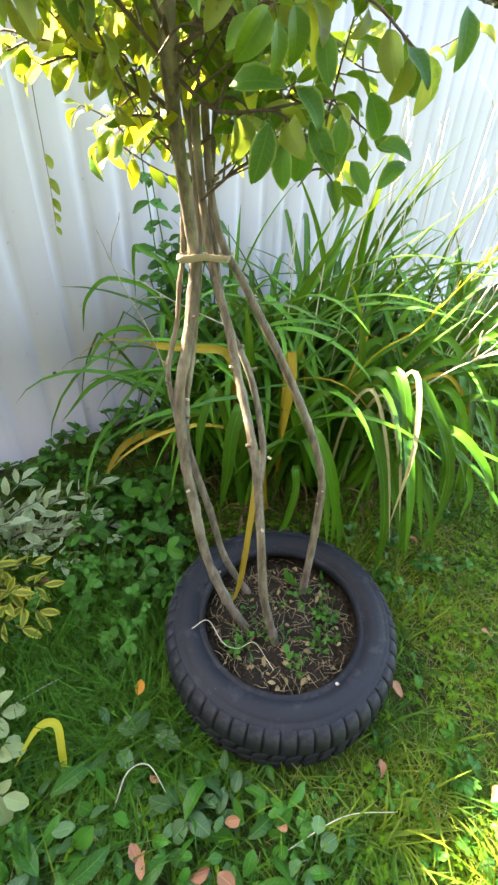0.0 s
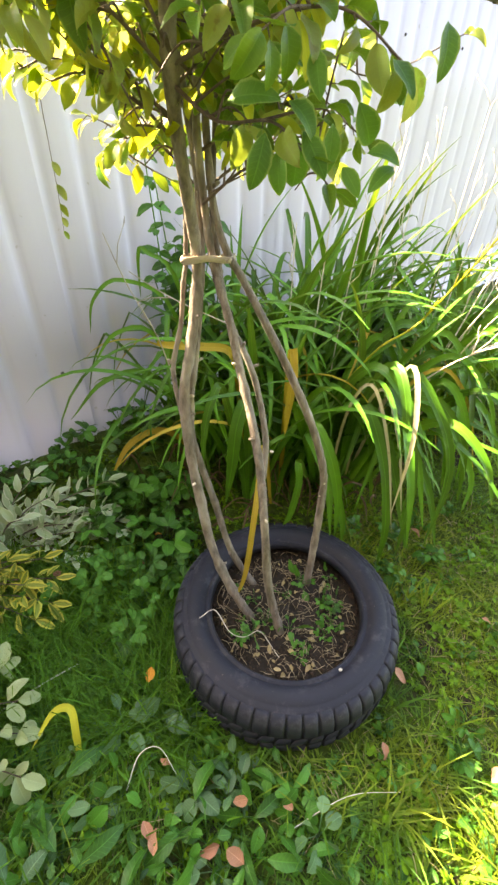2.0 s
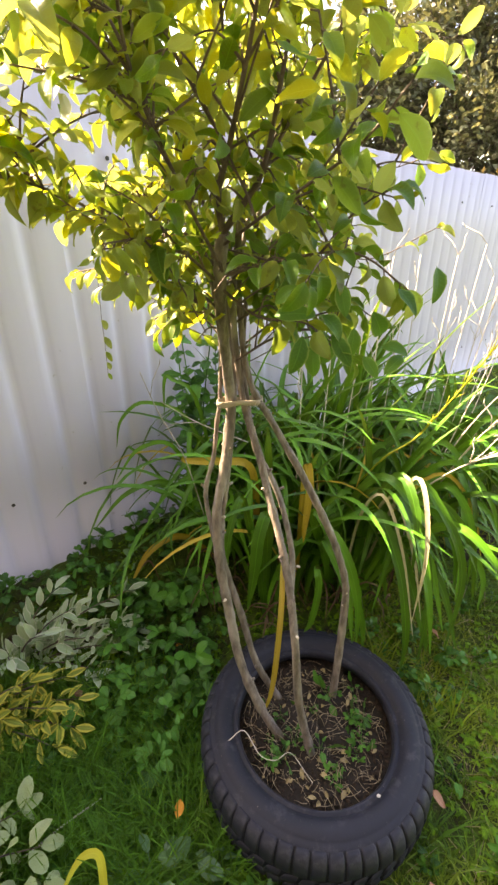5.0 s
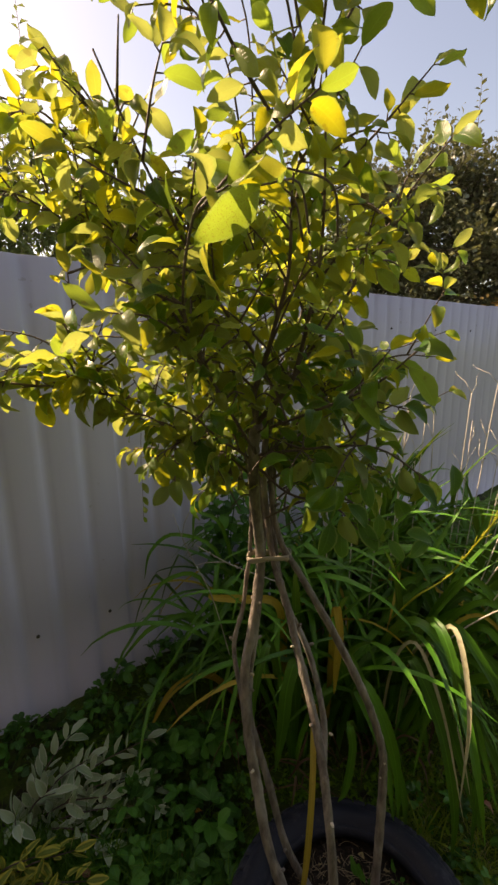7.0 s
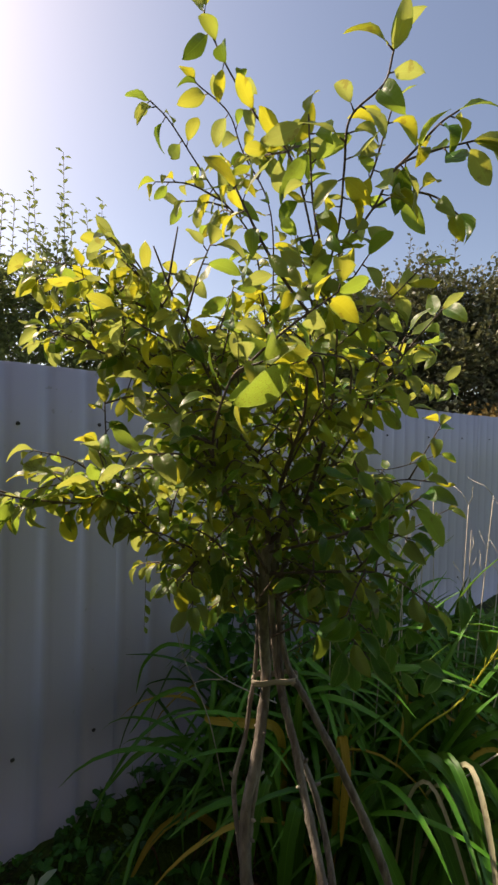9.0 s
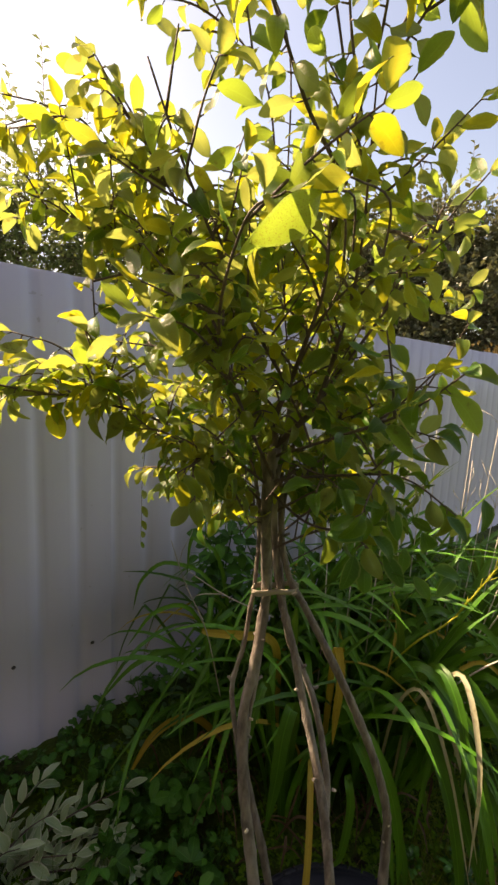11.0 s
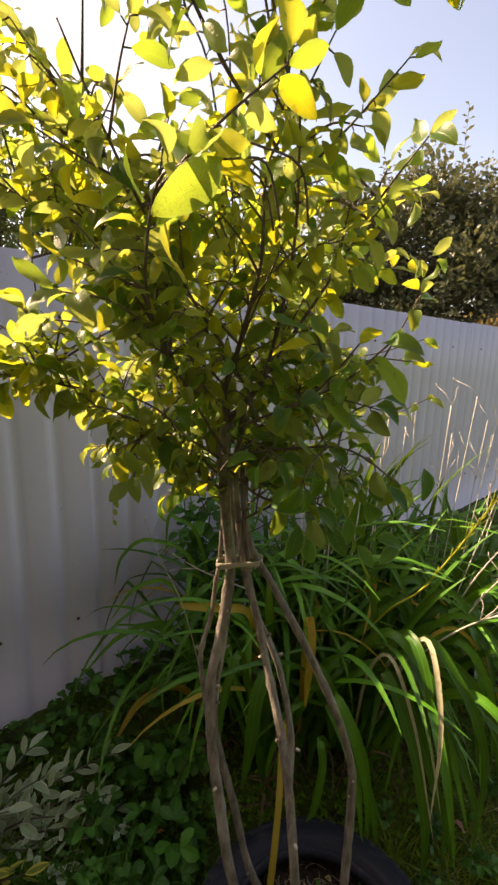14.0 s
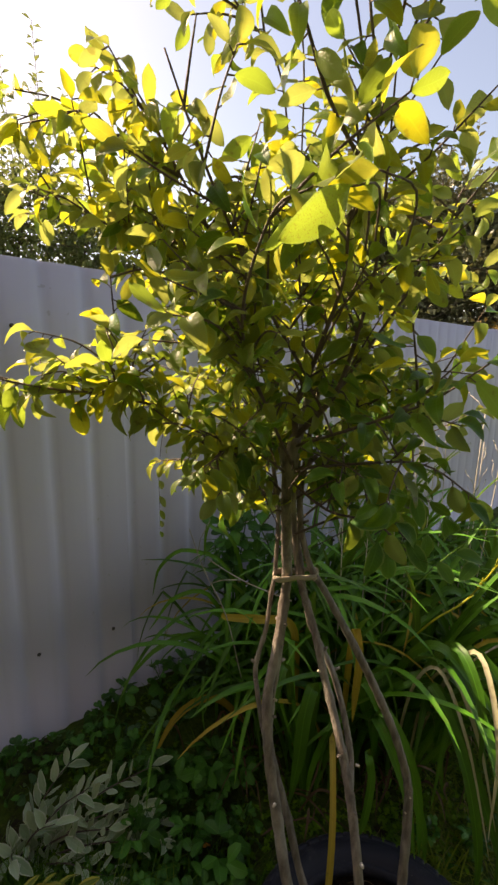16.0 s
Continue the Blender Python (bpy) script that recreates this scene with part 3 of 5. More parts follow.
BRANCHES = [
    [(-0.098, 0.705, 1.368), (-0.103, 0.683, 1.419), (-0.086, 0.661, 1.473), (-0.069, 0.636, 1.532), (-0.048, 0.602, 1.616), (-0.045, 0.59, 1.72), (-0.03, 0.58, 1.83)],
    [(-0.098, 0.705, 1.368), (-0.062, 0.687, 1.411), (-0.036, 0.67, 1.451), (-0.016, 0.633, 1.541), (0.0, 0.60, 1.66), (-0.007, 0.55, 1.854)],
    [(-0.06, 0.84, 1.45), (-0.09, 0.80, 1.62), (-0.10, 0.76, 1.80), (-0.11, 0.72, 2.0), (-0.166, 0.70, 2.105), (-0.193, 0.68, 2.163), (-0.248, 0.66, 2.198)],
    [(-0.09, 0.80, 1.62), (-0.12, 0.76, 1.84), (-0.147, 0.72, 1.956), (-0.212, 0.70, 2.025), (-0.253, 0.68, 2.076), (-0.297, 0.66, 2.133), (-0.333, 0.66, 2.169)],
    [(-0.03, 0.58, 1.83), (-0.08, 0.55, 1.99), (-0.14, 0.56, 2.07), (-0.187, 0.58, 2.159), (-0.217, 0.58, 2.218), (-0.228, 0.58, 2.249)],
    [(-0.021, 0.60, 1.829), (-0.014, 0.52, 1.882), (-0.019, 0.46, 1.927), (-0.019, 0.43, 1.971), (0.016, 0.41, 1.997), (0.024, 0.40, 2.028)],
    [(-0.007, 0.55, 1.854), (0.03, 0.50, 1.897), (0.048, 0.46, 1.928), (0.084, 0.44, 1.937), (0.135, 0.43, 1.945)],
    [(-0.10, 0.82, 1.22), (-0.225, 0.80, 1.333), (-0.318, 0.72, 1.406), (-0.366, 0.66, 1.429), (-0.426, 0.64, 1.444), (-0.491, 0.64, 1.443), (-0.594, 0.64, 1.429)],
    [(-0.366, 0.66, 1.429), (-0.394, 0.66, 1.493), (-0.401, 0.66, 1.573), (-0.404, 0.66, 1.625)],
    [(-0.13, 0.88, 1.40), (-0.216, 0.80, 1.63), (-0.259, 0.75, 1.724), (-0.313, 0.70, 1.815), (-0.35, 0.66, 1.879), (-0.391, 0.66, 1.921)],
    [(-0.095, 0.84, 1.345), (-0.01, 0.90, 1.466), (0.144, 1.0, 1.49), (0.245, 1.05, 1.494), (0.383, 1.08, 1.535)],
    [(-0.08, 0.84, 1.25), (0.062, 0.95, 1.361), (0.231, 1.03, 1.314), (0.406, 1.08, 1.382)],
    [(-0.057, 0.84, 1.463), (0.042, 0.90, 1.591), (0.144, 1.0, 1.686), (0.262, 1.05, 1.731), (0.396, 1.08, 1.728)],
    [(-0.16, 0.90, 1.42), (-0.26, 0.90, 1.60), (-0.36, 0.86, 1.74), (-0.47, 0.82, 1.84)],
    [(-0.02, 0.95, 1.46), (0.02, 1.02, 1.65), (0.04, 1.04, 1.82), (0.03, 1.0, 1.98)],
    [(-0.10, 0.705, 1.31), (-0.15, 0.62, 1.42), (-0.19, 0.52, 1.54), (-0.16, 0.42, 1.64), (-0.12, 0.39, 1.66)],
    [(-0.098, 0.705, 1.35), (-0.02, 0.60, 1.40), (0.06, 0.52, 1.45), (0.10, 0.46, 1.50)],
    [(-0.105, 0.74, 1.28), (-0.04, 0.68, 1.24), (0.03, 0.62, 1.24), (0.07, 0.58, 1.21)],
    [(-0.10, 0.80, 1.20), (-0.16, 0.76, 1.26), (-0.22, 0.74, 1.29), (-0.27, 0.73, 1.28)],
    [(-0.08, 0.86, 1.20), (0.03, 0.88, 1.26), (0.12, 0.84, 1.26), (0.19, 0.80, 1.22)],
    [(-0.09, 0.87, 1.24), (-0.14, 0.98, 1.33), (-0.22, 1.06, 1.42), (-0.28, 1.10, 1.50)],
    [(-0.086, 0.661, 1.473), (-0.17, 0.60, 1.60), (-0.24, 0.54, 1.74), (-0.28, 0.50, 1.84)],
    [(-0.03, 0.58, 1.75), (-0.09, 0.52, 1.80), (-0.13, 0.44, 1.83), (-0.16, 0.42, 1.88)],
    [(-0.20, 0.81, 1.60), (-0.34, 0.78, 1.69), (-0.46, 0.76, 1.74), (-0.57, 0.74, 1.78)],
    [(-0.30, 0.71, 1.79), (-0.41, 0.69, 1.84), (-0.49, 0.69, 1.86), (-0.55, 0.70, 1.86)],
    [(-0.08, 0.85, 1.12), (0.0, 0.80, 1.18), (0.08, 0.76, 1.20), (0.14, 0.73, 1.15)],
    [(-0.08, 0.86, 1.14), (0.02, 0.92, 1.20), (0.10, 0.96, 1.22), (0.18, 0.99, 1.18)],
    [(-0.10, 0.88, 1.15), (-0.16, 0.95, 1.20), (-0.22, 1.00, 1.22), (-0.28, 1.02, 1.18)],
    [(-0.10, 0.73, 1.30), (0.0, 0.66, 1.33), (0.10, 0.62, 1.34), (0.18, 0.60, 1.29)],
    [(-0.10, 0.75, 1.28), (-0.16, 0.67, 1.34), (-0.21, 0.62, 1.36), (-0.25, 0.60, 1.33)],
    [(-0.09, 0.85, 1.30), (-0.17, 0.90, 1.36), (-0.25, 0.93, 1.42), (-0.32, 0.94, 1.46)],
    [(-0.05, 0.90, 1.32), (0.08, 0.86, 1.42), (0.18, 0.84, 1.48), (0.27, 0.84, 1.48)],
    [(-0.12, 0.84, 1.50), (-0.22, 0.84, 1.60), (-0.31, 0.82, 1.70), (-0.39, 0.80, 1.78)],
    [(-0.036, 0.67, 1.451), (0.06, 0.66, 1.60), (0.13, 0.66, 1.72), (0.19, 0.64, 1.80)],
    [(-0.007, 0.55, 1.854), (0.02, 0.52, 1.92), (0.04, 0.50, 1.99), (0.05, 0.49, 2.03)],
    [(0.03, 0.50, 1.897), (0.07, 0.50, 1.92), (0.11, 0.49, 1.91), (0.14, 0.48, 1.88)],
    [(0.048, 0.46, 1.928), (0.07, 0.46, 1.95), (0.10, 0.45, 1.98), (0.12, 0.44, 1.99)],
    [(-0.02, 0.56, 1.82), (-0.05, 0.52, 1.90), (-0.06, 0.50, 1.97), (-0.065, 0.49, 2.02)],
]


def build_shrub():
    rng = random.Random(11)
    shrub = thing("shrub", (0.09, 0.67, 0.10), "leafy green shrub with bare stems, growing in a tyre", "shrub")
    for pts, r0, r1 in STEMS:
        line = spline(pts, 7)
        bm = tube(bmesh.new(), line, r0 * 0.9, r1 * 0.88, 10, 0.16, rng)
        for _ in range(4):                      # stubs of cut twigs
            i = rng.randrange(6, len(line) - 4)
            w = Vector((rng.uniform(-1, 1), rng.uniform(-1, 0.5), rng.uniform(0.2, 0.8))).normalized()
            tube(bm, [line[i], line[i] + w * 0.012, line[i] + w * rng.uniform(0.016, 0.022)], 0.0042, 0.003, 6)
        part("stem", bm, M_BARK, shrub)
    for p, w in (((0.206, 0.793, 0.50), (0.3, -0.9, 0.3)), ((0.204, 0.790, 0.46), (-0.5, -0.8, 0.2)), ((0.052, 0.621, 0.54), (0.2, -0.9, 0.3)), ((0.061, 0.735, 0.644), (0.8, -0.5, 0.2)),
                 ((-0.118, 0.786, 0.755), (0.9, -0.4, 0.2)), ((-0.018, 0.775, 0.84), (-0.8, -0.4, 0.3)), ((-0.112, 0.715, 0.56), (-0.5, -0.8, 0.2))):
        bm = tube(bmesh.new(), [Vector(p), Vector(p) + Vector(w) * 0.006, Vector(p) + Vector(w) * 0.009], 0.0036, 0.0024, 7)
        part("cut_stub", bm, M_CUT, shrub, "pale cut end of a pruned twig")
    placed = []

    def leaf_on(p, way, size):
        up = Vector((-0.15, 0.05, 1)) + Vector((rng.uniform(-1.1, 1.1), rng.uniform(-1.1, 1.1), 0))
        if p.z < 1.21 and -0.22 < p.x < 0.12 and p.y < 1.0 or p.z < 1.09:
            return False
        front = 0.825 - 0.42 * (p.z - 1.08) if p.z < 1.37 else 0.66
        if p.y < front and 1.05 < p.z < 1.62 and abs(p.x + 0.09) < 0.065 and rng.random() < (0.93 if p.z < 1.40 else 0.7):
            return False                        # the trunk shows on the side of the lawn
        ray = p - Vector((-0.10, 0.40, 1.655))
        if 0.03 < ray.dot(sun_way) < 0.32 and (ray - sun_way * ray.dot(sun_way)).length < 0.045:
            return False                        # a gap through which the sun reaches the foremost leaves
        placed.append((rng.randrange(len(LEAVES)), aim(p, way, up, size)))
        return True

    def leafy(bm, line, size, gap, bare=0.0):
        run, nxt, sidew = 0.0, gap * rng.random(), rng.choice((-1, 1))
        total = sum((b - a).length for a, b in zip(line, line[1:]))
        for a, b in zip(line, line[1:]):
            run += (b - a).length
            while run > nxt:
                nxt += gap * rng.uniform(0.7, 1.3)
                if run < bare * total:
                    continue
                way = (b - a).normalized()
                out = way.cross(Vector((0, 0, 1)))
                out = (out.normalized() if out.length > 0.05 else Vector((1, 0, 0))) * sidew
                out = Matrix.Rotation(rng.uniform(-0.9, 0.9), 3, way) @ out
                sidew = -sidew
                droop = Vector((0, 0, rng.uniform(-1.15, 0.30)))
                w = (way * 0.55 + out * 0.9 + droop).normalized()
                stalk = b + w * 0.010
                if leaf_on(stalk, w, size * rng.uniform(0.72, 1.2)):
                    tube(bm, [b, stalk], 0.0011, 0.0009, 4)
        end = line[-1]
        w = ((line[-1] - line[-2]).normalized() + Vector((0, 0, rng.uniform(-0.5, 0.1)))).normalized()
        leaf_on(end, w, size * rng.uniform(0.8, 1.1))

    for b_i, pts in enumerate(BRANCHES):
        line = spline(pts, 6)
        thin = 0.0060 if b_i in (0, 1) else 0.0019 if b_i in (2, 3, 4, 5, 6, 8) or b_i > 33 or b_i in (10, 11, 12) else 0.0030
        bm = tube(bmesh.new(), line, thin, 0.0012, 7, 0.12, rng)
        airy = b_i in (2, 3, 4, 5, 8) or b_i > 33
        leafy(bm, line, 0.051, 0.050 if b_i in (10, 11, 31) else 0.014 if b_i in (7, 8) else 0.018 if b_i in (5, 6) or b_i > 33 else 0.024 if airy else 0.020, 0.12)
        length = sum((b - a).length for a, b in zip(line, line[1:]))
        for _ in range(int(length * (26 if b_i in (7, 8) else 9 if airy else 18 if b_i in (16, 17, 22, 33) else 48 if line[-1].z < 1.45 else 40 if line[-1].z < 1.7 else 32))):
            i = rng.randrange(len(line) // 5, max(len(line) - (14 if airy else 2), len(line) // 5 + 1))
            way = (line[min(i + 1, len(line) - 1)] - line[i]).normalized()
            side = Vector((rng.uniform(-1, 1), rng.uniform(-1, 1), rng.uniform(-0.35, 0.75)))
            w = (way * 0.5 + side).normalized()
            reach = rng.uniform(0.06, 0.17)
            p0 = line[i]
            p1 = p0 + w * reach * 0.5 + Vector((0, 0, 0.01))
            p2 = p0 + w * reach + Vector((0, 0, rng.uniform(-0.02, 0.03)))
            lowish = 0.28 if p2.z < 1.34 else 0.36 if p2.z < 1.6 else 0.56
            core = Vector(((p2.x + 0.11) / lowish if p2.x < -0.11 else (p2.x + 0.11) / (0.30 if p2.z < 1.6 else 0.44), (p2.y - 0.78) / 0.43, (p2.z - 1.54) / 0.60))
            if b_i not in (7, 8) and core.length > 1.0 or p2.z < 1.10 or (p2.z > 1.9 and not airy and b_i != 6):
                continue
            tl = spline([p0, p1, p2], 5)
            tube(bm, tl, 0.0022, 0.001, 5)
            small = p2.x < -0.17 and p2.z < 1.42 and b_i not in (7, 8)
            leafy(bm, tl, *((0.038, 0.013) if small else (0.048, 0.018)), 0.1)
        part("branch", bm, M_TWIG, shrub)
    # short twigs that fill the heart of the crown
    spine = [q for pts, _, _ in STEMS for q in spline(pts, 5) if q.z > 1.12] + [q for pts in BRANCHES for q in spline(pts, 4) if (q - Vector((-0.10, 0.80, 1.5))).length < 0.42]
    for group in range(15):
        for _ in range(11):
            d = Vector((rng.gauss(0, 1), rng.gauss(0, 1), rng.gauss(0, 1))).normalized() * rng.random() ** 0.45
            if group < 9:
                p = Vector((-0.10 + 0.21 * d.x, 0.82 + 0.22 * d.y, 1.40 + 0.27 * d.z))
            else:
                p = Vector((-0.15 + 0.33 * d.x, 0.78 + 0.22 * d.y, 1.70 + 0.15 * d.z))
            if p.z < 1.15 or p.y < 0.66:
                continue
            root = min(spine, key=lambda q: (q - p).length + 0.6 * max(0.0, q.z - p.z))
            tl = spline([root, root.lerp(p, 0.5) + Vector((0, 0, 0.015)), p], 5)
            bm = tube(bmesh.new(), tl, 0.0022, 0.001, 5)
            leafy(bm, tl, 0.050, 0.018, 0.3)
            part("twig", bm, M_TWIG, shrub)
    green = [me.copy() for me in LEAF_MESHES[:3]]
    for me in green:
        me.materials[0] = M_TREE_GREEN
    # large leaves that hang nearest
    for p, w, size, up in (((-0.145, 0.43, 1.62), (-0.3, -0.1, -0.9), 0.05, (-0.9, 0.3, 0.5)),
                           ((0.024, 0.40, 2.028), (0.1, 0.0, 1.0), 0.055, (-0.9, 0.4, 0.0)), ((0.135, 0.43, 1.945), (0.9, -0.1, -0.1), 0.052, (0, -0.3, 1)),
                           ((0.06, 0.60, 1.225), (0.1, -0.2, -1.0), 0.075, (0.1, -1, 0.1)), ((0.10, 0.585, 1.24), (0.05, -0.2, -1.0), 0.062, (0.3, -1, 0.1)),
                           ((0.13, 0.60, 1.26), (0.5, -0.1, -0.8), 0.072, (-0.3, -0.8, 0.5)), ((0.0, 0.60, 1.30), (0.8, -0.3, 0.1), 0.075, (0.0, -0.4, 0.9)),
                           ((0.17, 0.66, 1.27), (0.9, -0.2, -0.1), 0.055, (0.0, -0.7, 0.7)), ((-0.46, 0.64, 1.43), (0.1, -0.1, -1.0), 0.066, (0.2, -1, 0.0))):
        if p[2] < 1.32 and p[0] > -0.2:
            part("leaf", green[rng.randrange(3)], M_TREE_GREEN, shrub, m=aim(Vector(p), w, up, size * 0.85))
        else:
            placed.append((rng.randrange(3), aim(Vector(p), w, up, size)))
    # broad green leaves low on the side towards the lawn
    for i, (p, w, size, up) in enumerate((((-0.022, 0.575, 1.258), (0.83, -0.49, 0.28), 0.062, (-0.3, -0.8, 0.6)), ((0.142, 0.575, 1.212), (0.69, -0.69, 0.23), 0.044, (0.3, -0.8, 0.6)), ((0.066, 0.575, 1.232), (0.46, -0.53, -0.72), 0.057, (-0.3, -0.8, 0.6)), ((0.022, 0.575, 1.229), (-0.19, -0.48, -0.85), 0.062, (0.3, -0.8, 0.6)), ((0.039, 0.575, 1.212), (-0.12, -0.61, -0.78), 0.049, (-0.3, -0.8, 0.6)), ((0.154, 0.575, 1.296), (0.58, -0.62, -0.52), 0.048, (0.3, -0.8, 0.6)), ((0.116, 0.575, 1.198), (0.42, -0.73, -0.54), 0.041, (-0.3, -0.8, 0.6)), ((0.047, 0.575, 1.259), (0.74, -0.58, -0.35), 0.052, (0.3, -0.8, 0.6)), ((0.071, 0.575, 1.304), (0.10, -0.60, -0.80), 0.050, (-0.3, -0.8, 0.6)), ((0.205, 0.575, 1.325), (0.13, -0.58, -0.81), 0.052, (0.3, -0.8, 0.6)), ((0.177, 0.575, 1.197), (-0.71, -0.69, -0.12), 0.043, (-0.3, -0.8, 0.6)))):
        part("leaf", green[i % 3], M_TREE_GREEN, shrub, m=aim(Vector(p), w, up, size))
    # large leaves at the ends of the twigs nearest the lawn
    for i, (p, w, size, up) in enumerate((((-0.088, 0.373, 1.654), (-0.66, -0.29, -0.69), 0.081, (0.25, -0.85, -0.45)), ((-0.148, 0.602, 1.662), (-0.34, 0.15, -0.93), 0.073, (0.2, -0.8, -0.5)), ((-0.064, 0.374, 1.668), (-0.97, 0.24, 0.05), 0.053, (0.2, -0.8, -0.5)), ((-0.103, 0.413, 1.675), (-0.97, 0.21, 0.15), 0.060, (0.2, -0.8, -0.5)), ((-0.184, 0.639, 1.741), (0.00, -0.17, -0.98), 0.073, (0.2, -0.8, -0.5)), ((-0.168, 0.592, 1.678), (-0.78, 0.61, 0.11), 0.057, (0.2, -0.8, -0.5)))):
        part("leaf", LEAF_MESHES[(2, 0)[i % 2]], M_TREE, shrub, m=aim(Vector(p), w, up, size))
        back = Vector(p) - Vector(w) * 0.03 + Vector((0.02, 0.05, 0))
        part("twig", tube(bmesh.new(), spline([Vector(p), back, back + Vector((0.02, 0.08, -0.03))], 4), 0.0011, 0.0016, 5), M_TWIG, shrub)
    # a thin shoot with small pale leaves that hangs down before the fence
    shoot = spline([(-0.32, 0.94, 1.46), (-0.41, 1.06, 1.32), (-0.438, 1.11, 1.18), (-0.436, 1.10, 1.11), (-0.430, 1.07, 1.03)], 6)
    part("shoot", tube(bmesh.new(), shoot, 0.0011, 0.0005, 5), M_TWIG, shrub)
    for i, size in ((13, 0.034), (17, 0.038), (20, 0.032), (22, 0.027), (24, 0.022)):
        part("leaf", LEAF_MESHES[i % 3], M_TREE, shrub, m=aim(shoot[i], (0.6, -0.2, -0.9), (0.5, -0.8, 0.2), size))
    # yellow-green leaves outside; low and within, shade is put in as darker leaves
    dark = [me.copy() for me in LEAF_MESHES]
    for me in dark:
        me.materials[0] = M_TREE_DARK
    rest, shaded, shown = [], [], 0
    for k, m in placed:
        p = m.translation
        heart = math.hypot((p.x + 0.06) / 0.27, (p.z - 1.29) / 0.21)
        # old picks the shade-toned copy, mostly in the heart, seldom elsewhere
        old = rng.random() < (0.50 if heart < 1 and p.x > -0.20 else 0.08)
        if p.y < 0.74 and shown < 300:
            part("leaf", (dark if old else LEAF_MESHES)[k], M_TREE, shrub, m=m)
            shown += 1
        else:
            (shaded if old else rest).append((k, m))
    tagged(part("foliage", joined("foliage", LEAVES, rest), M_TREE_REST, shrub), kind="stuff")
    tagged(part("older_foliage", joined("older_foliage", LEAVES, shaded), M_TREE_DARK, shrub), kind="stuff")
    # the strip of cloth round the stems
    tie = thing("cloth_tie", TIE, "beige strip of cloth tied round the stems", "tie")
    for lift, grow, tall in ((0.0, 1.0, 0.0052), (0.003, 1.03, 0.0042)):
        bm = bmesh.new()
        rings = []
        for i in range(48):
            a = 2 * math.pi * i / 48
            c, sn = math.cos(a), math.sin(a)
            flat = (abs(c) ** 3 + abs(sn) ** 3) ** (-1 / 3)
            sag = 0.0015 * math.sin(a * 3 + lift * 300) - 0.004 * sn
            mid = TIE + Vector((0.050 * grow * flat * c, 0.027 * grow * flat * sn + 0.012 * c, sag + lift))
            o = Vector((c, sn, 0)).normalized() * 0.0011
            h = tall * (1 + 0.22 * math.sin(a * 5 + lift * 900))
            rings.append([bm.verts.new(mid + o * q + Vector((0, 0, h * t))) for q, t in ((-1, -1), (1, -1), (1.5, -0.3), (0.7, 0.3), (1, 1), (-1, 1))])
        for i in range(48):
            a, b = rings[i], rings[(i + 1) % 48]
            for j in range(6):
                bm.faces.new((a[j], b[j], b[(j + 1) % 6], a[(j + 1) % 6])).smooth = True
        part("strip", bm, M_CLOTH, tie)
    bm = tube(bmesh.new(), [TIE + Vector((0.036, -0.027, 0.002)), TIE + Vector((0.041, -0.027, 0.006)), TIE + Vector((0.044, -0.026, 0.009))], 0.004, 0.003, 6)
    part("knot", bm, M_CLOTH, tie)


build_shrub()


# ---- daylilies behind the tyre ----
def strap_data(length, width, start, bend, power, sway=0.0, kink=0.0):
    """A long grooved leaf that rises along +z, arches over towards +y and ends in a point."""
    verts, uvs, faces = [], [], []
    rows = 16
    p, a = Vector((0, 0, 0)), start
    for i in range(rows + 1):
        v = i / rows
        w = width / 2 * min(1.0, 0.55 + v * 2.5) * min(1.0, (1 - v) * 3.2 + 0.02) ** 0.7
        way = Vector((0, math.cos(a), math.sin(a)))
        nor = Vector((0, -math.sin(a), math.cos(a)))
        x = sway * v * v * length
        for k in (-1, 0, 1):
            q = p + nor * (abs(k) * w * 0.42) + Vector((k * w + x, 0, 0))
            verts.append(tuple(q))
            uvs.append((0.5 + k / 2, v))
        p = p + way * (length / rows)
        a = start - bend * ((i + 1) / rows) ** power - (kink if v > 0.6 else 0)
    for i in range(rows):
        for k in range(2):
            b = i * 3 + k
            faces.append((b, b + 1, b + 4, b + 3))
    return verts, faces, uvs


def strap_along(points, width, face):
    """A strap leaf along given points."""
    line = spline(points, 5)
    verts, uvs, faces = [], [], []
    n = len(line)
    for i, p in enumerate(line):
        v = i / (n - 1)
        way = (line[min(i + 1, n - 1)] - line[max(i - 1, 0)]).normalized()
        x = way.cross(Vector(face)).normalized()
        nor = x.cross(way)
        w = width / 2 * min(1.0, 0.6 + v * 2) * min(1.0, (1 - v) * 3.0 + 0.02) ** 0.7
        for k in (-1, 0, 1):
            verts.append(tuple(p + x * k * w + nor * abs(k) * w * 0.4))
            uvs.append((0.5 + k / 2, v))
    for i in range(n - 1):
        for k in range(2):
            b = i * 3 + k
            faces.append((b, b + 1, b + 4, b + 3))
    return mesh_of("leaf", verts, faces, uvs)


